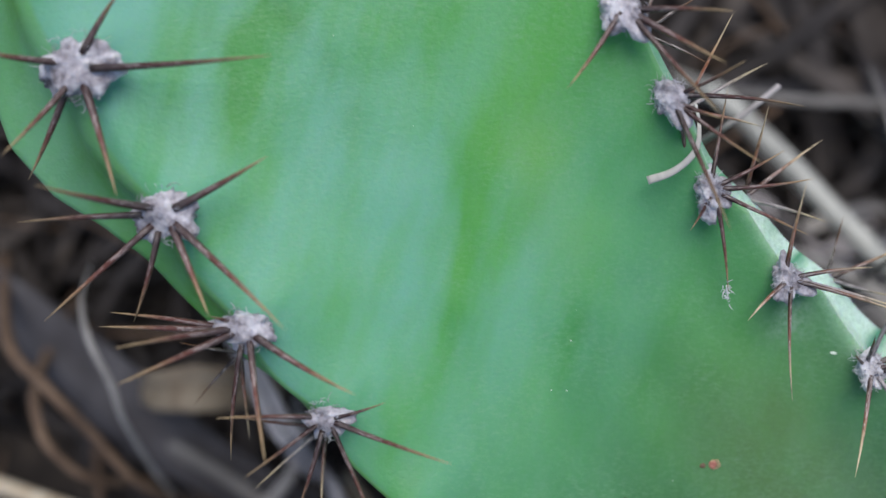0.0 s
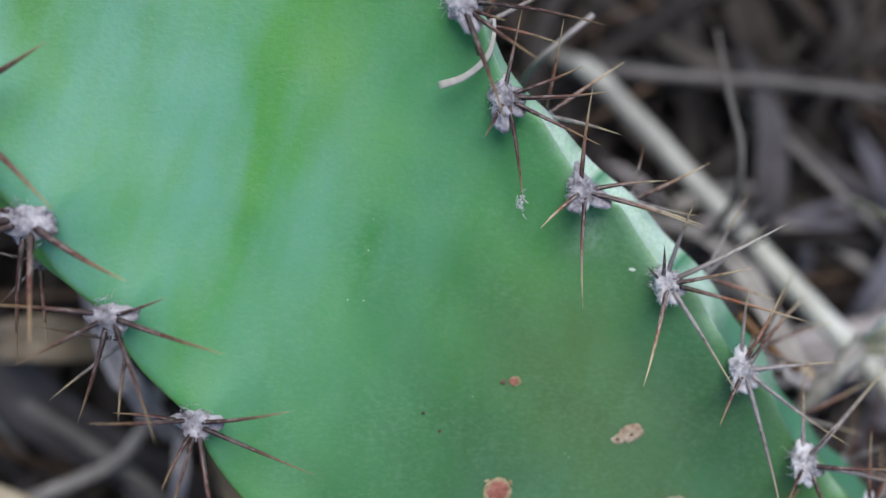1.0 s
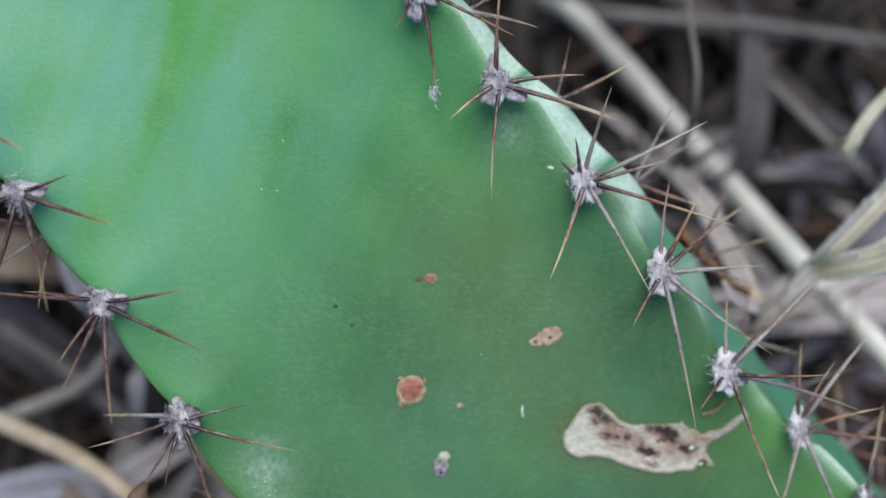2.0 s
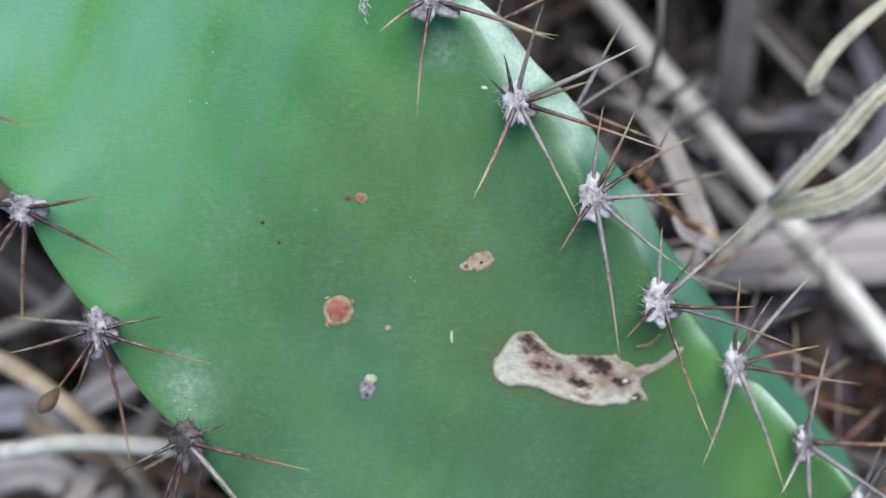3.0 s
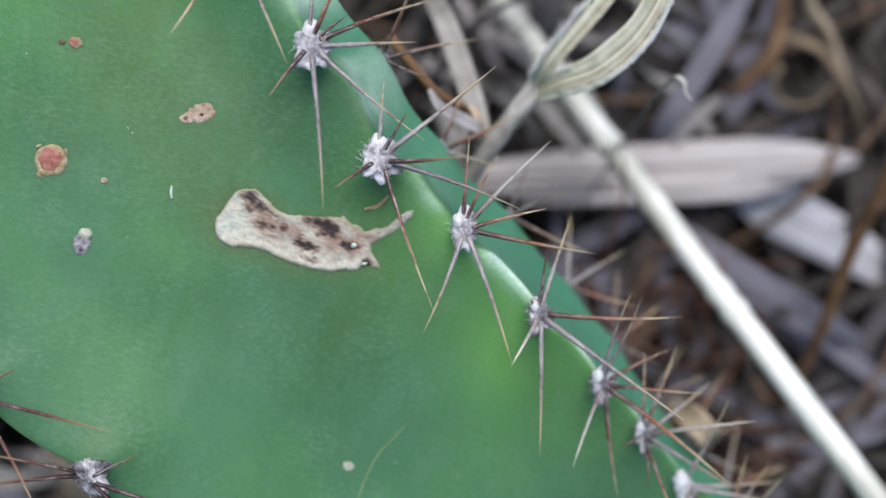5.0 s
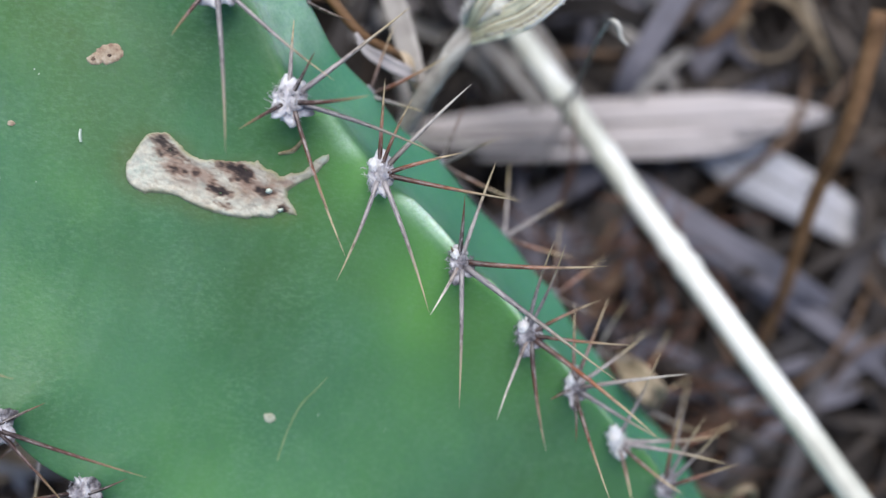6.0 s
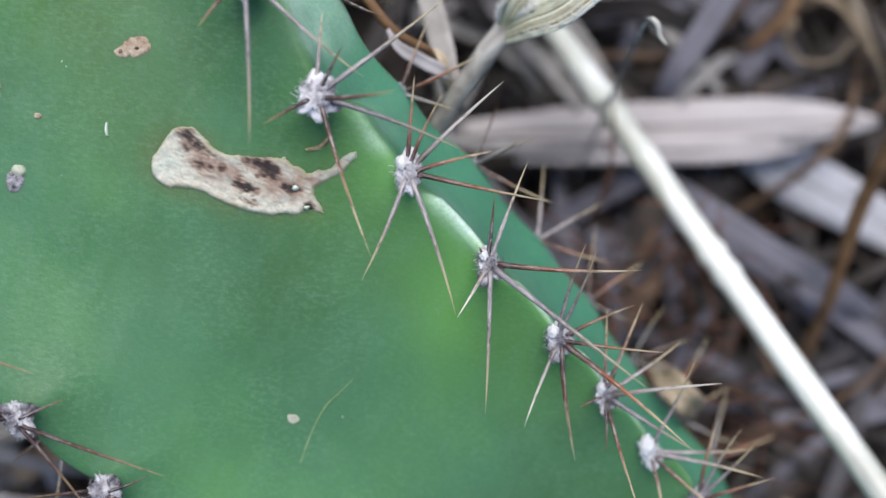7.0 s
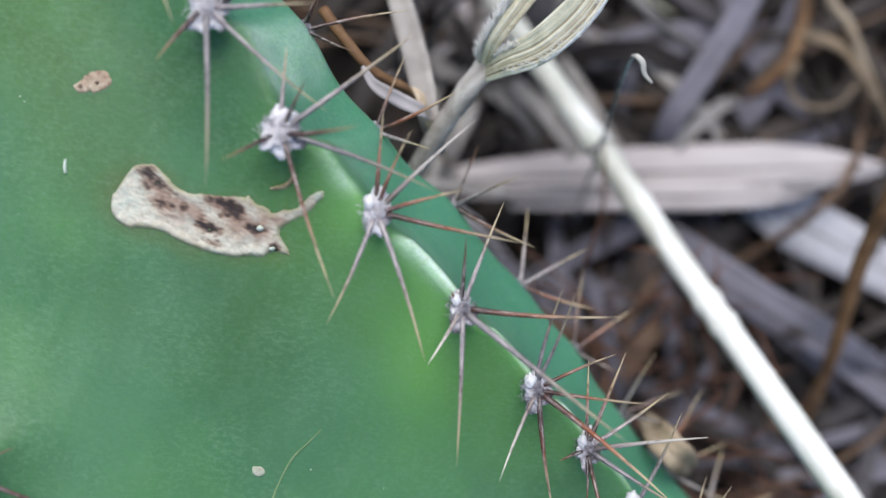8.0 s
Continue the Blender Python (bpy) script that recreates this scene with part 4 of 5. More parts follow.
patch("dark_spot", 0.0253, -0.0355, 0.0003, 0.00025, 20, 0.0002, 0.4, cork_dark, "", 14)
patch("dark_spot", 0.0275, -0.0383, 0.0003, 0.00022, 20, 0.0002, 0.4, cork_dark, "", 15)
crust_strip("wax_mark", [(0.0522, -0.0510), (0.0521, -0.0519), (0.0522, -0.0528)], [0.00014, 0.0002, 0.00014], 0.0005, fleck, "short white wax mark")
crust_strip("scratch", [(0.0858, -0.0855), (0.0840, -0.0875), (0.0818, -0.0899), (0.0799, -0.0937), (0.0784, -0.0982), (0.0771, -0.1030), (0.0760, -0.1066)], [0.00006, 0.00009, 0.00014, 0.00012, 0.00017, 0.00010, 0.00006], 0.00030, scratch_mat, "thin pale scratch")


def flecks():
    """Scattered specks of wax, and two powdery smudges beside old areoles."""
    bm = bmesh.new()
    rng = random.Random(4)
    spots = [(rng.uniform(-0.04, 0.15), rng.uniform(0.12, 0.88), 1.0) for _ in range(60)]
    for x, y, n, r in ((0.0135, -0.0590, 34, 0.0036), (0.0510, -0.0105, 30, 0.0028), (0.0822, -0.0425, 30, 0.0024)):
        for _ in range(n):
            s, across = plan((x + rng.gauss(0, r * 0.7), y + rng.gauss(0, r)))
            k = int(round((s - STATIONS[0]) / STEP))
            lo, hi = SECTIONS[k, 0, 0], SECTIONS[k, 60, 0]
            spots.append((s, min(max((across - lo) / (hi - lo), 0.03), 0.97), 0.55))
    for x, y in [(0.017, -0.0185), (0.0568, -0.0173), (0.0473, -0.0429), (0.0449, -0.0752), (0.0474, -0.0429), (0.0421, -0.0744), (0.0853, -0.0907), (0.0896, -0.0787), (0.0188, -0.0187), (0.0586, -0.0457), (0.0333, -0.033), (0.0716, -0.0689)]:
        s, across = plan((x, y))
        k = int(round((s - STATIONS[0]) / STEP))
        spots.append((s, (across - SECTIONS[k, 0, 0]) / (SECTIONS[k, 60, 0] - SECTIONS[k, 0, 0]), 2.3))
    for s, u, big in spots:
        k = int(round((s - STATIONS[0]) / STEP))
        p = skin_point(k, int(u * 60)).lerp(skin_point(k, int(u * 60) + 1), (u * 60) % 1)
        p += ALONG * rng.uniform(-STEP, STEP) * 0.5
        r = rng.uniform(0.00005, 0.00012) * big * (1.7 if rng.random() < 0.06 else 1)
        a, ln = rng.uniform(0, 6.3), rng.uniform(1.0, 2.6)
        d = Vector((math.cos(a), math.sin(a), 0))
        e = Vector((-d.y, d.x, 0))
        ring = [p + d * r * ln * math.cos(t) + e * r * math.sin(t) for t in (0, 1.05, 2.1, 3.14, 4.2, 5.24)]
        ring = [Vector((v.x, v.y, face_height(v.x, v.y) - 0.0001)) for v in ring]
        vs = [bm.verts.new(v) for v in ring]
        top = bm.verts.new(sum(ring, Vector()) / 6 + Vector((0, 0, 0.00018)))
        for i in range(6):
            bm.faces.new((vs[i], vs[(i + 1) % 6], top))
    tagged(part("wax_flecks", bm, fleck, cactus, "scattered tiny white wax flecks"), kind="stuff")


flecks()


# ---- dead grass round the plant ----
def reed():
    """The long pale reed that leans past the cactus, with a node."""
    thing = tagged(new("reed_stalk"), "long pale reed stalk leaning over dead grass, sun patches in its colour", "reed")
    line = [(0.0690, 0.0500, -0.0330), (0.0755, 0.0406, -0.0090), (0.0800, 0.0339, 0.0009), (0.1000, 0.0048, 0.0109), (0.1200, -0.0242, 0.0208), (0.1400, -0.0533, 0.0308), (0.1600, -0.0823, 0.0407), (0.1850, -0.1186, 0.0531)]
    pts = glide(line, 280)
    node = Vector((0.1262, -0.0333, 0.0239))
    bumps = [(Vector((0.1340, -0.0446, 0.0278)), 0.00035), (Vector((0.1464, -0.0626, 0.0340)), 0.00045), (Vector((0.1492, -0.0666, 0.0354)), 0.00035)]
    cut = min(range(280), key=lambda k: (pts[k] - node).length)
    rad = [0.0025 + 0.0006 * math.exp(-((p - node).length / 0.0032) ** 2) + sum(h * math.exp(-((p - c).length / 0.0013) ** 2) for c, h in bumps) + 0.00012 * noise.noise(p * 200) for p in pts]
    bm = bmesh.new()
    old = cut - 34
    tube(bm, pts[:old], rad[:old], 18, 0.03)
    part("internode", bm, straw_dull, thing, "grey upper length")
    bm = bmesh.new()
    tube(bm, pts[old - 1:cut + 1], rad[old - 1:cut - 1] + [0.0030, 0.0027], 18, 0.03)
    part("internode", bm, straw_sun_patched, thing)
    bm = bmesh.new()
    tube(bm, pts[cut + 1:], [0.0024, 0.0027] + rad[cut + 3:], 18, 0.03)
    part("internode", bm, straw_sun_patched, thing)
    # Dark ring added for the gap made by the hooked twig and its shadow.
    bm = bmesh.new()
    way = (pts[cut + 1] - pts[cut - 1]).normalized()
    tube(bm, [node + way * x for x in (-0.0010, 0.0004, 0.0016)], [0.0021, 0.0022, 0.0021], 18, 0.05)
    part("node", bm, twig_grey, thing, "dark ring where the hooked twig's stem and shadow cross the node")


def stick(name, label, category, points, radius, material, flat=1.0, taper=0.6, rough=0.12, count=28):
    pts = glide(points, count)
    bm = bmesh.new()
    tube(bm, pts, [radius * (1 - (1 - taper) * k / (count - 1)) * (1 + 0.08 * noise.noise(p * 150)) for k, p in enumerate(pts)], 9, rough, flat)
    return tagged(finish(name, bm, material), label, category)


def leaf(name, label, points, root, belly, tip, material, at=0.5, fold=0.2, lean=0.0, count=26):
    pts = glide(points, count)
    bm = bmesh.new()
    blade(bm, pts, [w * (1 + 0.10 * noise.noise(Vector((k * 0.55, belly * 900, 0)))) for k, w in enumerate(swell(count, root, belly, tip, at))], 0.0005, fold, lean)
    for v in bm.verts:
        v.co.z += 0.0011 * noise.noise(v.co * 130) * min(1, belly / 0.006)
    ob = tagged(finish(name, bm, material), label, "leaf")
    if belly >= 0.0048:
        rib = bmesh.new()
        tube(rib, [p + Vector((0, 0, 0.0006 + 0.0011 * noise.noise(p * 130) * min(1, belly / 0.006))) for p in pts], [0.00045 * (1 - 0.6 * k / (count - 1)) for k in range(count)], 6, 0.15)
        part("midrib", rib, leaf_taupe if material in (leaf_pale, leaf_pink) else material, ob)
    return ob


def sheath():
    """A hairy dry sheath that forks into two blades on a thin stem."""
    thing = tagged(new("grass_sheath"), "dry hairy grass sheath forking into two pale blades", "grass")
    rng = random.Random(12)
    a = glide([(0.1053, -0.0311, 0.0750), (0.1072, -0.0279, 0.0820), (0.1136, -0.0204, 0.0880), (0.1176, -0.0152, 0.0920), (0.1237, -0.0106, 0.0940), (0.1335, -0.0015, 0.0960)], 26)
    b = glide([(0.1053, -0.0315, 0.0750), (0.1087, -0.0311, 0.0810), (0.1140, -0.0298, 0.0860), (0.1198, -0.0248, 0.0900), (0.1240, -0.0172, 0.0930), (0.1315, -0.0045, 0.0960)], 26)
    side_of = lambda line, k: (line[min(k + 1, 25)] - line[max(k - 1, 0)]).cross(Vector((0, 0, 1))).normalized()
    bands_a = (sheath_green, sheath_green, sheath_mat, sheath_mat, sheath_tan, sheath_mat, sheath_tan)
    bands_b = (sheath_mat, sheath_green, sheath_green, sheath_mid, sheath_green, sheath_dark, sheath_mat, sheath_tan, sheath_mat, sheath_dark, sheath_mat, sheath_pale)
    for line, bands, half in ((a, bands_a, 0.0015), (b, bands_b, 0.0024)):
        for i, mat in enumerate(bands):
            off = half * (2 * (i + 0.5) / len(bands) - 1)
            wide = 2 * half / len(bands)
            path, widths = [], []
            for k, p in enumerate(line):
                full = 0.60 + 0.40 * math.sin(math.pi * min(1, k / 22))
                shift = off * full + 0.00010 * noise.noise(Vector((k * 0.22, i * 7.3, half * 900)))
                keel = 0.35 * abs(off) + (0.00010 if mat is sheath_dark else 0)
                path.append(p + side_of(line, k) * shift - Vector((0, 0, keel + 0.00008 * (i % 3))))
                widths.append(wide * full * (1.7 + 0.5 * noise.noise(Vector((k * 0.35, i * 3.7, 5)))) * (0.6 if mat is sheath_dark else 1))
            bm = bmesh.new()
            blade(bm, path, widths, 0.00016, -0.15, -16 * off / half)
            part("strip", bm, mat, thing)
    for line, first, last, off, wide in ((a, 1, 11, 0.0014, 0.0009), (b, 2, 8, 0.0018, 0.0006), (b, 9, 22, -0.0024, 0.0005)):
        bm = bmesh.new()
        edge = [line[k] - side_of(line, k) * (off * (0.60 + 0.40 * math.sin(math.pi * min(1, k / 22)))) + Vector((0, 0, 0.00025 - 0.3 * abs(off))) for k in range(first, last)]
        blade(bm, edge, [w * (1 + 0.5 * noise.noise(Vector((k * 0.9, off * 5000, 1)))) for k, w in enumerate(swell(len(edge), wide * 0.3, wide, wide * 0.2, 0.45))], 0.0003, -0.2)
        part("fringe", bm, hair_white, thing, "matted white fringe")
    bm = bmesh.new()
    for line, edge, half, count, lo, hi, long, lift in ((a, -1, 0.0015, 420, 1, 9, 0.0016, 0.0014), (a, -1, 0.0015, 240, 8, 24, 0.0012, 0.0009), (b, -1, 0.0022, 200, 1, 7, 0.0009, 0.0008), (b, 1, 0.0024, 200, 4, 24, 0.0009, 0.0006), (a, 1, 0.0015, 50, 2, 24, 0.0006, 0.0004)):
        for _ in range(count):
            k = rng.uniform(lo, hi)
            p = line[int(k)].lerp(line[int(k) + 1], k % 1)
            way = (line[int(k) + 1] - line[int(k)]).normalized()
            full = 0.60 + 0.40 * math.sin(math.pi * min(1, k / 22))
            side = side_of(line, int(k)) * edge
            root = p + side * (half * full * rng.uniform(0.5, 1.0)) - Vector((0, 0, rng.uniform(-0.0002, 0.0004)))
            tipp = root + side * (long * rng.uniform(0.1, 0.9)) + way * (long * rng.uniform(-0.1, 1.4)) + Vector((0, 0, lift * rng.uniform(-0.1, 1.0)))
            tube(bm, [root, root.lerp(tipp, 0.5) + way * 0.0002 * rng.uniform(-1, 1), tipp], [0.000055, 0.000045, 0.000014], 3)
    tagged(part("hairs", bm, hair_white, thing, "fine white hairs"), kind="stuff")
    bm = bmesh.new()
    pts = glide([(0.1070, -0.0292, 0.0748), (0.1053, -0.0314, 0.0742), (0.1028, -0.0346, 0.0730), (0.0985, -0.0402, 0.0680), (0.0950, -0.0450, 0.0630), (0.0918, -0.0492, 0.0590)], 20)
    tube(bm, pts, [0.0010, 0.0014, 0.0017] + [0.0019 - 0.00003 * i for i in range(17)], 10, 0.25)
    part("stem", bm, sheath_stem, thing, "weathered pinkish-grey stem")


reed()
sheath()
broad = leaf("broad_leaf", "broad dry pinkish-grey leaf lying on dead grass", [(0.0956, -0.0372, -0.0080), (0.1178, -0.0353, -0.0040), (0.1434, -0.0332, -0.0050), (0.1691, -0.0309, -0.0070), (0.1905, -0.0293, -0.0110)], 0.007, 0.0120, 0.002, leaf_pink, 0.6, 0.03)
rib = bmesh.new()
tube(rib, glide([(0.0967, -0.0384, -0.0076), (0.1178, -0.0378, -0.0030), (0.1434, -0.0364, -0.0036), (0.1691, -0.0338, -0.0056), (0.1882, -0.0301, -0.0096)], 24), [0.0005 * (1 - k / 26) for k in range(24)], 6)
part("midrib", rib, leaf_dark, broad, "dark crease along the leaf")
leaf("narrow_leaf", "narrow dry pinkish leaf under a broader one", [(0.1090, -0.0405, -0.0080), (0.1369, -0.0391, -0.0035), (0.1602, -0.0376, -0.0050), (0.1765, -0.0350, -0.0100)], 0.004, 0.0062, 0.001, leaf_pink, 0.5, 0.1)
leaf("pale_leaf", "pale lilac-grey dry leaf on the ground", [(0.1506, -0.0278, -0.0220), (0.1634, -0.0348, -0.0180), (0.1749, -0.0421, -0.0180), (0.1936, -0.0513, -0.0200), (0.2121, -0.0613, -0.0240)], 0.005, 0.0135, 0.004, leaf_pale, 0.5, 0.1)
stick("brown_twig", "thin crooked brown twig", "twig", [(0.1796, -0.0202, 0.0512), (0.1780, -0.0390, 0.0400), (0.1763, -0.0529, 0.0240), (0.1764, -0.0745, 0.0000), (0.1757, -0.0965, -0.0340)], 0.0019, twig_amber)
stick("curled_tendril", "curled tan dry tendril", "grass", [(0.1707, -0.0016, -0.0050), (0.1791, -0.0044, -0.0050), (0.1843, -0.0111, -0.0050), (0.1926, -0.0183, -0.0150), (0.2006, -0.0253, -0.0330)], 0.0013, twig_tan, 0.5)
stick("curled_tendril", "curled tan dry tendril", "grass", [(0.1687, -0.0094, 0.0000), (0.1673, -0.0124, -0.0020), (0.1693, -0.0160, -0.0050), (0.1735, -0.0177, -0.0060), (0.1796, -0.0163, -0.0070), (0.1836, -0.0118, -0.0070), (0.1879, -0.0143, -0.0160), (0.1926, -0.0197, -0.0320)], 0.0009, twig_tan, 0.6)
stick("grass_straw", "tan dry grass stem", "grass", [(0.1711, 0.0153, 0.0064), (0.1753, 0.0045, 0.0000), (0.1794, 0.0004, -0.0020), (0.1842, -0.0073, -0.0060), (0.1949, -0.0207, -0.0200), (0.2006, -0.0277, -0.0330)], 0.0014, straw_tan)
stick("rusty_twig", "rust-brown dry stem lying in litter", "twig", [(0.1747, 0.0248, -0.0160), (0.1735, 0.0091, -0.0150), (0.1718, -0.0014, -0.0150), (0.1678, -0.0078, -0.0160), (0.1606, -0.0131, -0.0220), (0.1543, -0.0174, -0.0320)], 0.0019, twig_amber)
hooked = stick("hooked_twig", "thin dark beaded twig with a pale hooked tip", "twig", [(0.1225, -0.0470, -0.0330), (0.1250, -0.0385, 0.0150), (0.1264, -0.0325, 0.0480), (0.1270, -0.0300, 0.0688), (0.1274, -0.0294, 0.0792)], 0.00034, twig_grey, 1.0, 0.8, 0.7, 60)
tip = bmesh.new()
tube(tip, glide([(0.1274, -0.0294, 0.0790), (0.1279, -0.0297, 0.0803), (0.1288, -0.0306, 0.0802), (0.1292, -0.0320, 0.0794), (0.1304, -0.0332, 0.0788)], 18), [0.00018 + 0.00028 * math.sin(math.pi * k / 17) for k in range(18)], 7, 0.15, 0.5)
part("hooked_tip", tip, straw_bleached, hooked, "pale curled papery tip")
for pts, w in (([(0.1765, 0.0199, -0.0240), (0.1707, 0.0031, -0.0200), (0.1639, -0.0141, -0.0210), (0.1566, -0.0222, -0.0230), (0.1506, -0.0358, -0.0280)], 0.0065),
               ([(0.1521, 0.0266, -0.0240), (0.1573, 0.0101, -0.0190), (0.1628, -0.0018, -0.0200), (0.1723, -0.0118, -0.0230), (0.1809, -0.0174, -0.0270)], 0.006),
               ([(0.1001, -0.0142, -0.0240), (0.1200, -0.0070, -0.0170), (0.1394, -0.0015, -0.0170), (0.1590, 0.0023, -0.0220), (0.1718, 0.0058, -0.0270)], 0.008),
               ([(0.1173, 0.0356, -0.0220), (0.1269, 0.0270, -0.0150), (0.1417, 0.0121, -0.0150), (0.1544, 0.0046, -0.0180), (0.1694, -0.0012, -0.0260)], 0.004),
               ([(0.0694, 0.0430, -0.0260), (0.0849, 0.0410, -0.0180), (0.1133, 0.0371, -0.0160), (0.1623, 0.0323, -0.0200), (0.1814, 0.0305, -0.0270)], 0.005)):
    leaf("grey_leaf", "dry lilac-grey grass leaf lying in litter", pts, 0.003, w, 0.0015, leaf_dark if w < 0.0055 else leaf_lilac, 0.5, 0.12)
leaf("grey_leaf", "long lilac-grey dry leaf behind a hooked straw", [(0.1687, 0.0218, -0.0200), (0.1570, 0.0015, 0.0000), (0.1491, -0.0118, 0.0032), (0.1424, -0.0235, -0.0010), (0.1401, -0.0335, -0.0220)], 0.003, 0.0056, 0.003, leaf_lilac, 0.5, 0.25)
leaf("grey_leaf", "narrow lilac-grey dry leaf in litter", [(0.1322, 0.0061, -0.0280), (0.1349, -0.0063, -0.0180), (0.1334, -0.0162, -0.0170), (0.1304, -0.0258, -0.0280)], 0.002, 0.0036, 0.002, leaf_lilac, 0.5, 0.1)
stick("dry_twig", "crooked brown twig behind the cactus rib", "twig", [(0.0817, -0.0244, 0.0806), (0.0850, -0.0286, 0.0815), (0.0886, -0.0324, 0.0800), (0.0915, -0.0338, 0.0770), (0.0941, -0.0344, 0.0730), (0.0959, -0.0362, 0.0550), (0.0947, -0.0330, -0.0330)], 0.0009, twig_amber)
leaf("dead_leaf", "curled pale-tan leaf flake caught on a brown twig", [(0.0881, -0.0328, 0.0810), (0.0898, -0.0351, 0.0790), (0.0927, -0.0364, 0.0760), (0.0965, -0.0374, 0.0710), (0.0974, -0.0371, 0.0600)], 0.0006, 0.0022, 0.0005, leaf_pink, 0.5, 0.4)
leaf("dead_leaf", "narrow twisted pale leaf flake hanging by a brown twig", [(0.0947, -0.0339, 0.0730), (0.0961, -0.0354, 0.0730), (0.0965, -0.0373, 0.0710), (0.0975, -0.0393, 0.0660)], 0.0004, 0.0016, 0.0004, straw_cream, 0.5, 0.5)
leaf("bleached_leaf", "pale bleached grass leaf standing behind the cactus", [(0.0850, 0.0040, -0.0330), (0.0868, -0.0040, 0.0250), (0.0897, -0.0142, 0.0560), (0.0937, -0.0258, 0.0630), (0.0972, -0.0375, 0.0670), (0.0985, -0.0415, 0.0600)], 0.0020, 0.0040, 0.0012, straw_grey, 0.6, 0.3)
stick("pale_straw", "bleached pale straw lying across litter, sun patches in its colour", "straw", [(-0.1302, -0.0888, -0.0330), (-0.0627, -0.0785, 0.0300), (-0.0270, -0.0728, 0.0630), (-0.0115, -0.0702, 0.0722), (0.0067, -0.0707, 0.0760), (0.0153, -0.0710, 0.0720)], 0.0017, straw_sun_patched, 1, 0.9)
stick("tan_straw", "thick tan straw in the litter", "straw", [(-0.1309, -0.0354, -0.0330), (-0.0686, -0.0479, 0.0200), (-0.0398, -0.0555, 0.0450), (-0.0226, -0.0616, 0.0580), (-0.0101, -0.0736, 0.0550), (-0.0072, -0.0886, 0.0300), (-0.0077, -0.1219, -0.0330)], 0.0021, straw_cream)
stick("arched_twig", "arched brown dry stem in the litter", "twig", [(-0.0621, -0.0973, -0.0320), (-0.0359, -0.0878, 0.0160), (-0.0206, -0.0833, 0.0288), (-0.0092, -0.0806, 0.0320), (0.0004, -0.0849, 0.0304), (0.0079, -0.0919, 0.0160), (0.0191, -0.1008, -0.0330)], 0.0020, twig_brown)
stick("broken_straw", "broken grey-pink straw end", "straw", [(-0.0643, -0.1140, -0.0320), (-0.0269, -0.0918, 0.0320), (-0.0198, -0.0873, 0.0400), (-0.0119, -0.0835, 0.0448)], 0.0024, straw_grey, 1, 0.95)
stick("pale_straw", "bleached pale straw end under the cactus, sun patches in its colour", "straw", [(-0.0446, -0.1559, -0.0320), (-0.0186, -0.1272, 0.0240), (0.0078, -0.1012, 0.0736), (0.0153, -0.0921, 0.0820), (0.0222, -0.0851, 0.0860)], 0.0015, straw_sun_patched, 1, 0.95)
leaf("grass_leaf", "thin pale twisted grass blade", [(-0.0659, 0.0078, 0.0320), (-0.0644, -0.0002, 0.0480), (-0.0626, -0.0079, 0.0512), (-0.0598, -0.0168, 0.0480), (-0.0591, -0.0258, 0.0400), (-0.0563, -0.0455, 0.0080), (-0.0510, -0.0570, -0.0330)], 0.0004, 0.0013, 0.0009, straw_grey, 0.4, 0.3)
stick("brown_twig", "brown twig across grey leaves", "twig", [(-0.1030, 0.0184, -0.0320), (-0.0859, -0.0061, 0.0256), (-0.0773, -0.0162, 0.0320), (-0.0690, -0.0275, 0.0288), (-0.0598, -0.0416, 0.0192), (-0.0446, -0.0602, -0.0330)], 0.0015, twig_brown)
stick("brown_twig", "bent brown twig over grey leaves", "twig", [(-0.0841, 0.0042, -0.0320), (-0.0846, -0.0143, 0.0080), (-0.0828, -0.0244, 0.0192), (-0.0788, -0.0329, 0.0192), (-0.0704, -0.0405, 0.0096), (-0.0535, -0.0454, -0.0330)], 0.0014, twig_brown)
leaf("grey_leaf", "wide dark grey dry leaf under the cactus", [(-0.1202, 0.0240, -0.0240), (-0.0986, 0.0050, -0.0040), (-0.0787, -0.0126, 0.0016), (-0.0575, -0.0336, 0.0016), (-0.0354, -0.0511, -0.0080), (-0.0149, -0.0636, -0.0260)], 0.005, 0.015, 0.004, leaf_dark, 0.5, 0.1)
leaf("curled_leaf", "curled pinkish-tan dead leaf", [(-0.0637, -0.0195, 0.0000), (-0.0569, -0.0201, 0.0192), (-0.0481, -0.0199, 0.0256), (-0.0396, -0.0211, 0.0192), (-0.0316, -0.0225, -0.0020)], 0.003, 0.0095, 0.003, straw_tan, 0.5, 0.3)
leaf("pale_leaf", "small pale dead leaf fragment", [(-0.0341, -0.0275, 0.0096), (-0.0298, -0.0312, 0.0224), (-0.0265, -0.0366, 0.0240), (-0.0245, -0.0436, 0.0096)], 0.002, 0.0050, 0.002, leaf_pink, 0.5, 0.3)
leaf("curled_leaf", "small pale dried husk beside the cactus", [(0.1351, -0.0837, 0.0416), (0.1369, -0.0863, 0.0528), (0.1396, -0.0889, 0.0528), (0.1434, -0.0919, 0.0400)], 0.002, 0.0050, 0.002, straw_tan, 0.5, 0.35)
stick("curled_tendril", "pale curled dry sliver", "grass", [(0.1577, -0.1157, -0.0330), (0.1580, -0.1124, 0.0240), (0.1590, -0.1089, 0.0368), (0.1618, -0.1080, 0.0368), (0.1630, -0.1102, 0.0336)], 0.0013, straw_tan, 0.5)
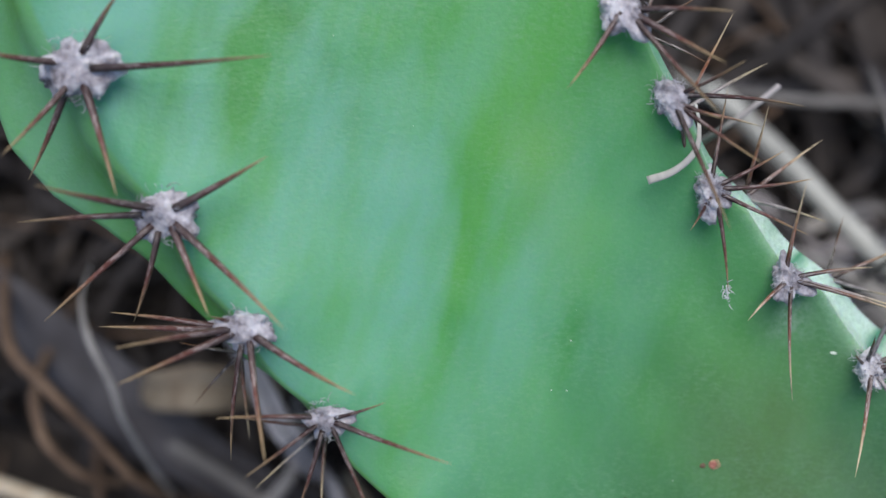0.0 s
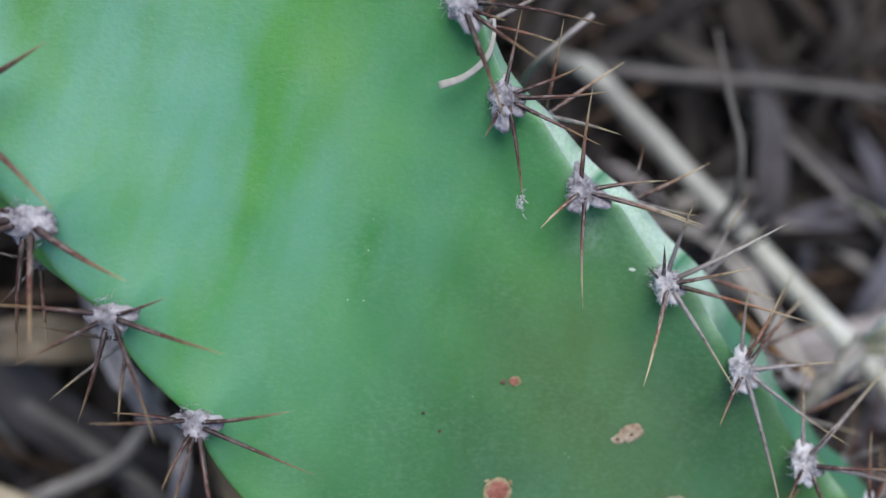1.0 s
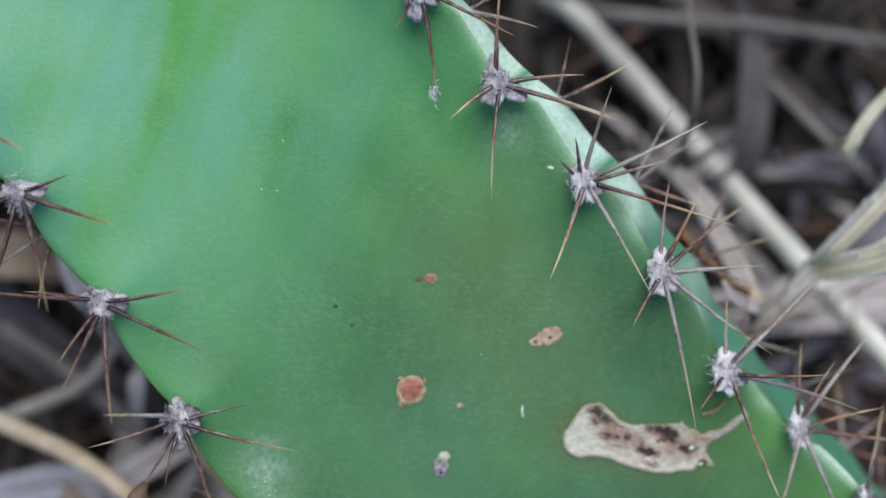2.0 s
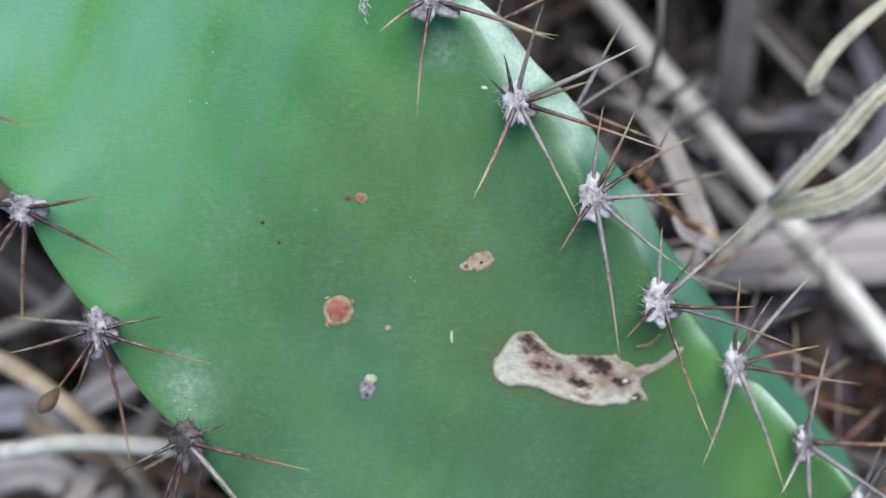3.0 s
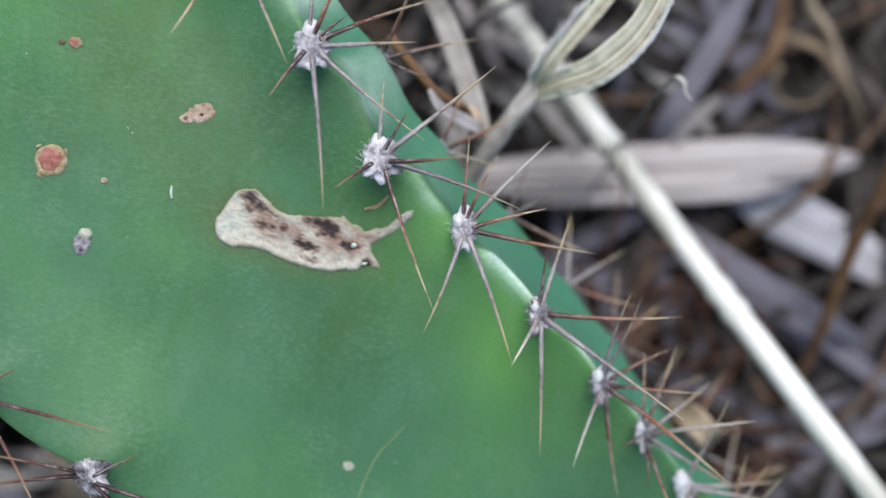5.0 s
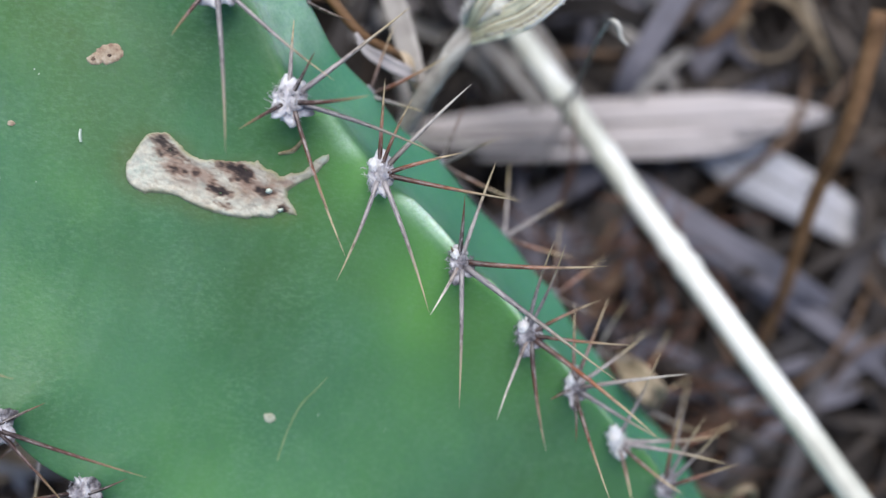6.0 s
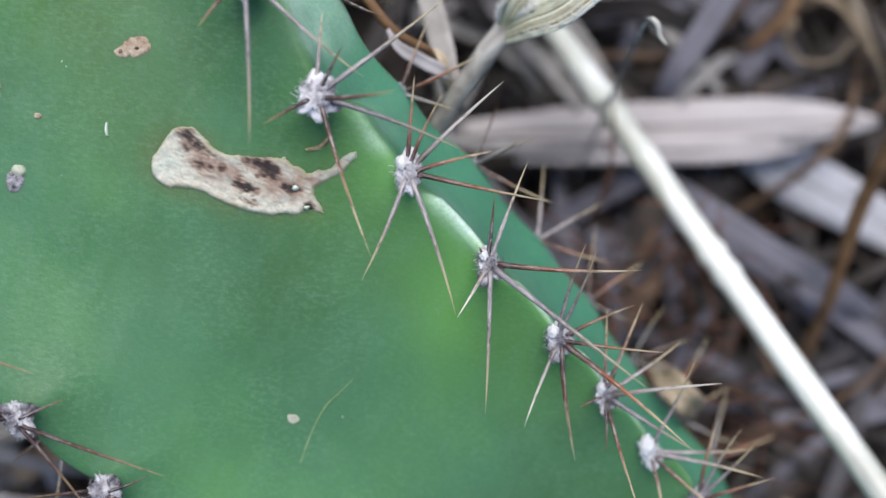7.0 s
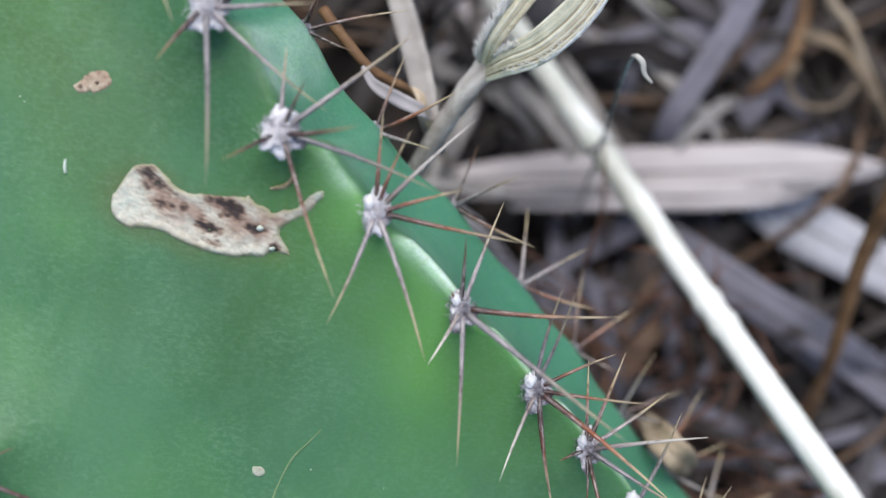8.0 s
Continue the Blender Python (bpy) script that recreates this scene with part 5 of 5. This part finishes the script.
stick("grey_straw", "grey-lilac dry straw crossing dark litter", "straw", [(-0.1083, -0.0080, -0.0330), (-0.0701, -0.0278, -0.0080), (-0.0572, -0.0350, 0.0020), (-0.0376, -0.0481, 0.0080), (-0.0244, -0.0629, 0.0020), (-0.0127, -0.0881, -0.0330)], 0.0021, leaf_taupe, 0.8, 0.8)
stick("grey_straw", "grey forked straw in the litter", "straw", [(-0.1098, -0.0731, -0.0330), (-0.0654, -0.0578, 0.0020), (-0.0555, -0.0546, 0.0100), (-0.0362, -0.0474, 0.0140), (-0.0283, -0.0368, 0.0120), (-0.0314, -0.0275, -0.0330)], 0.0017, straw_grey, 0.8, 0.8)
leaf("dead_leaf", "pale lilac-white dead leaf strip under the cactus", [(-0.0524, 0.0000, -0.0330), (-0.0356, -0.0166, 0.0280), (-0.0297, -0.0271, 0.0400), (-0.0270, -0.0329, 0.0360), (-0.0346, -0.0475, -0.0330)], 0.002, 0.0048, 0.002, leaf_pink, 0.5, 0.2)
leaf("dead_leaf", "pale lilac-white dead leaf strip in litter", [(-0.0307, -0.0405, -0.0330), (-0.0199, -0.0438, 0.0300), (-0.0200, -0.0515, 0.0340), (-0.0328, -0.0704, -0.0330)], 0.001, 0.0034, 0.001, leaf_pink, 0.5, 0.2)
leaf("dead_leaf", "wide grey dead leaf under pale straw", [(-0.0943, -0.0754, -0.0330), (-0.0560, -0.0709, 0.0120), (-0.0386, -0.0680, 0.0250), (-0.0276, -0.0707, 0.0220), (-0.0269, -0.0826, -0.0330)], 0.003, 0.0085, 0.002, leaf_pale, 0.5, 0.15)
leaf("dead_leaf", "wide pinkish dead leaf under pale straw", [(-0.0879, -0.0985, -0.0330), (-0.0523, -0.0862, 0.0140), (-0.0370, -0.0814, 0.0220), (-0.0268, -0.0865, 0.0200), (-0.0309, -0.1071, -0.0330)], 0.003, 0.0075, 0.002, leaf_pink, 0.5, 0.15)
stick("grey_straw", "long grey straw lying on dark litter", "straw", [(0.0635, 0.0491, -0.0330), (0.0816, 0.0388, -0.0060), (0.0990, 0.0340, 0.0020), (0.1229, 0.0315, 0.0020), (0.1550, 0.0282, -0.0060), (0.1997, 0.0270, -0.0330)], 0.0014, leaf_taupe, 0.8, 0.8)
stick("grey_straw", "thin grey straw drooping before a pale reed", "straw", [(0.0905, -0.0150, -0.0330), (0.0895, -0.0100, 0.0300), (0.0888, -0.0040, 0.0600), (0.0888, 0.0045, 0.0690), (0.0896, 0.0171, 0.0629), (0.0945, 0.0340, 0.0450)], 0.0008, leaf_taupe, 1.0, 0.6)
stick("grey_straw", "grey dry straw crossing under a grass blade", "straw", [(0.1177, 0.0431, -0.0330), (0.1209, 0.0132, 0.0150), (0.1285, -0.0002, 0.0240), (0.1404, -0.0080, 0.0150), (0.1628, -0.0075, -0.0330)], 0.0013, leaf_taupe, 0.7, 0.8)
leaf("hairy_blade", "pale hairy dry grass blade", [(0.1490, 0.0080, -0.0330), (0.1300, -0.0015, 0.0250), (0.1160, -0.0090, 0.0680), (0.1117, -0.0110, 0.0780), (0.1150, -0.0052, 0.0810), (0.1217, 0.0010, 0.0830), (0.1290, 0.0060, 0.0830)], 0.0010, 0.0023, 0.0013, sheath_green, 0.5, 0.25)
stick("dark_straw", "dark thin stem arching before a pale reed", "straw", [(0.0800, -0.0160, -0.0330), (0.0880, -0.0110, 0.0350), (0.0957, -0.0060, 0.0500), (0.1040, -0.0010, 0.0380), (0.1160, 0.0060, -0.0330)], 0.0008, leaf_dark)
stick("dark_straw", "dark thin stem arching before a pale reed", "straw", [(0.0850, -0.0190, -0.0330), (0.0930, -0.0140, 0.0290), (0.1007, -0.0094, 0.0417), (0.1085, -0.0045, 0.0300), (0.1200, 0.0030, -0.0330)], 0.0007, leaf_dark)
leaf("dead_leaf", "wide grey dead leaf behind a pale reed", [(0.1253, 0.0532, -0.0330), (0.1190, 0.0259, 0.0040), (0.1154, 0.0092, 0.0140), (0.1132, -0.0055, 0.0100), (0.1188, -0.0187, -0.0330)], 0.003, 0.0075, 0.002, leaf_dark, 0.5, 0.2)
leaf("dead_leaf", "long grey-brown dead leaf beside a pale reed", [(0.1351, -0.0331, -0.0330), (0.1458, -0.0471, -0.0060), (0.1626, -0.0589, 0.0020), (0.1817, -0.0684, -0.0040), (0.2070, -0.0788, -0.0330)], 0.002, 0.0050, 0.002, leaf_lilac, 0.5, 0.2)


def litter():
    """Dead grass heaped over the soil: blades and thin stems lying every way."""
    rng = random.Random(21)
    for name, count, reach, lo, hi, mat in (("dead_grass", 1500, 0.30, 0.0, 0.020, litter_mat), ("dead_grass", 420, 0.26, 0.008, 0.034, litter_mat), ("dead_twigs", 260, 0.26, 0.004, 0.036, twig_brown)):
        bm = bmesh.new()
        for _ in range(count):
            a, r = rng.uniform(0, 6.283), reach * math.sqrt(rng.random())
            c = Vector((0.06 + r * math.cos(a), -0.04 + r * math.sin(a), 0))
            d = rng.uniform(0, 6.283)
            way = Vector((math.cos(d), math.sin(d), 0))
            side = Vector((-way.y, way.x, 0))
            ln, z, bow = rng.uniform(0.03, 0.11), rng.uniform(lo, hi), rng.uniform(-0.018, 0.018)
            pts = []
            for u in (-1, -0.5, 0, 0.5, 1):
                arch = (1 - u * u) * rng.uniform(0.4, 1.0)
                pts.append(c + way * (u * ln / 2) + side * (bow * u * u) + Vector((0, 0, -0.029 + z * arch + rng.uniform(-0.002, 0.002))))
            line = glide(pts, 9)
            if name == "dead_grass":
                w = rng.choice((0.0016, 0.0022, 0.003, 0.0045, 0.006)) * rng.uniform(0.8, 1.2)
                blade(bm, line, swell(9, w * 0.4, w, w * 0.15, 0.45), 0.0003, rng.uniform(0.05, 0.5), rng.uniform(-40, 40))
            else:
                w = rng.uniform(0.0004, 0.0011)
                tube(bm, line, [w] * 9, 5, 0.2)
        tagged(finish(name, bm, mat), "tangled dead grass and thin dry stems heaped on soil", "grass", kind="stuff")


litter()


def pale_leaves():
    """Bleached leaves strewn in two heaps beside the stem."""
    rng = random.Random(33)
    for cx, cy, rx, ry, count, low, high, pick in ((0.158, -0.072, 0.045, 0.034, 18, 0.004, 0.013, 0), (0.122, -0.014, 0.030, 0.020, 13, 0.006, 0.022, 2), (-0.014, -0.094, 0.032, 0.030, 40, 0.015, 0.062, 1), (0.122, -0.070, 0.016, 0.012, 12, 0.006, 0.018, 3), (0.096, -0.030, 0.008, 0.014, 7, 0.012, 0.034, 2)):
        for _ in range(count):
            c = Vector((cx + rng.uniform(-rx, rx), cy + rng.uniform(-ry, ry), 0))
            d = rng.uniform(0, 3.1416)
            way, ln, z = Vector((math.cos(d), math.sin(d), 0)), rng.uniform(0.025, 0.055) * (0.6 if pick else 1), rng.uniform(low, high) - 0.027
            side = Vector((-way.y, way.x, 0)) * rng.uniform(-0.006, 0.006)
            pts = [c - way * ln + side + Vector((0, 0, -0.028)), c - way * ln * 0.4 + Vector((0, 0, z)), c + way * ln * 0.4 + Vector((0, 0, z)), c + way * ln + side + Vector((0, 0, -0.028))]
            ob = leaf("dead_leaf", "brown dead grass leaf in litter" if pick == 3 else "bleached grey dead grass leaf in litter", pts, 0.001, rng.uniform(0.0025, 0.006) * (0.6 if pick == 2 else 1), 0.001, rng.choice((twig_brown, leaf_dark, twig_brown, leaf_lilac) if pick == 3 else (straw_grey, leaf_pink, straw_grey if pick == 2 else straw_tan, leaf_pink) if pick else (leaf_lilac, leaf_lilac, straw_grey, leaf_dark)), 0.5, rng.uniform(0.05, 0.4), rng.uniform(-25, 25), 14)
            tagged(ob, group="dead leaves in the litter")


pale_leaves()


def rusty_tangle():
    """Fine rust-brown stems crowding the foot of the cactus."""
    rng = random.Random(51)
    for _ in range(80):
        c = Vector((rng.uniform(0.105, 0.160), rng.uniform(-0.125, -0.055), 0))
        if (c.dot(ACROSS) - 0.045) < 0.004:
            continue
        d = rng.uniform(0, 6.283)
        way = Vector((math.cos(d), math.sin(d), rng.uniform(-0.4, 0.4)))
        ln, z = rng.uniform(0.010, 0.028), rng.uniform(-0.005, 0.036)
        side = Vector((-way.y, way.x, 0)) * rng.uniform(-0.12, 0.12)
        pts = [c - Vector((0, 0, 0.034)), c + Vector((0, 0, z * 0.7)) + side * ln * 0.3, c + Vector((0, 0, z)) + way * ln * 0.5, c + Vector((0, 0, z)) + way * ln + side * ln]
        w = rng.uniform(0.0002, 0.0005)
        bm = bmesh.new()
        tube(bm, glide(pts, 9), [w, w, w, w, w * 0.9, w * 0.8, w * 0.7, w * 0.6, w * 0.3], 5, 0.2)
        tagged(finish("rusty_twig", bm, twig_rust), "fine rust-brown dry stem rooted in soil", "twig", "rusty stems at the foot of the cactus")


rusty_tangle()


def wool_tuft():
    """A wisp of white wool caught on a spine's tip."""
    rng = random.Random(7)
    bm = bmesh.new()
    at = Vector((0.0404, -0.0066, 0.1133))
    for _ in range(34):
        root = at + Vector((rng.gauss(0, 0.00022), rng.gauss(0, 0.0009), rng.gauss(0, 0.0003)))
        way = Vector((rng.uniform(-0.5, 0.7), rng.uniform(-1, 0.3), rng.uniform(-0.4, 0.5))) * 0.0011
        tube(bm, glide([root, root + way * 0.5 + Vector((rng.uniform(-1, 1), 0, 0)) * 0.0003, root + way], 4), [0.00008, 0.00008, 0.00006, 0.00003], 4)
    part("wool_tuft", bm, wool_pale, cactus, "wisp of white wool on a spine")


wool_tuft()
bud = bmesh.new()
tube(bud, glide([(0.0006, -0.0582, 0.1170), (-0.0002, -0.0596, 0.1179), (-0.0009, -0.0606, 0.1186), (-0.0012, -0.0612, 0.1189)], 8), [0.0003, 0.0007, 0.0010, 0.0011, 0.0010, 0.0008, 0.0005, 0.0002], 9)
part("dry_bud", bud, twig_brown, cactus, "dry brown bud on a spine")
stick("dry_sliver", "curved pale dry sliver caught among spines", "straw", [(0.0295, 0.0095, 0.1176), (0.0331, 0.0105, 0.1183), (0.0362, 0.0130, 0.1184), (0.0377, 0.0165, 0.1160), (0.0384, 0.0200, 0.1130)], 0.0006, straw_bleached, 0.35, 0.4)
stick("straw_piece", "short pale broken straw behind the cactus rib", "straw", [(0.0470, 0.0172, 0.0700), (0.0484, 0.0186, 0.0900), (0.0524, 0.0213, 0.0950), (0.0567, 0.0243, 0.0960)], 0.0008, leaf_pink, 0.6, 0.9)
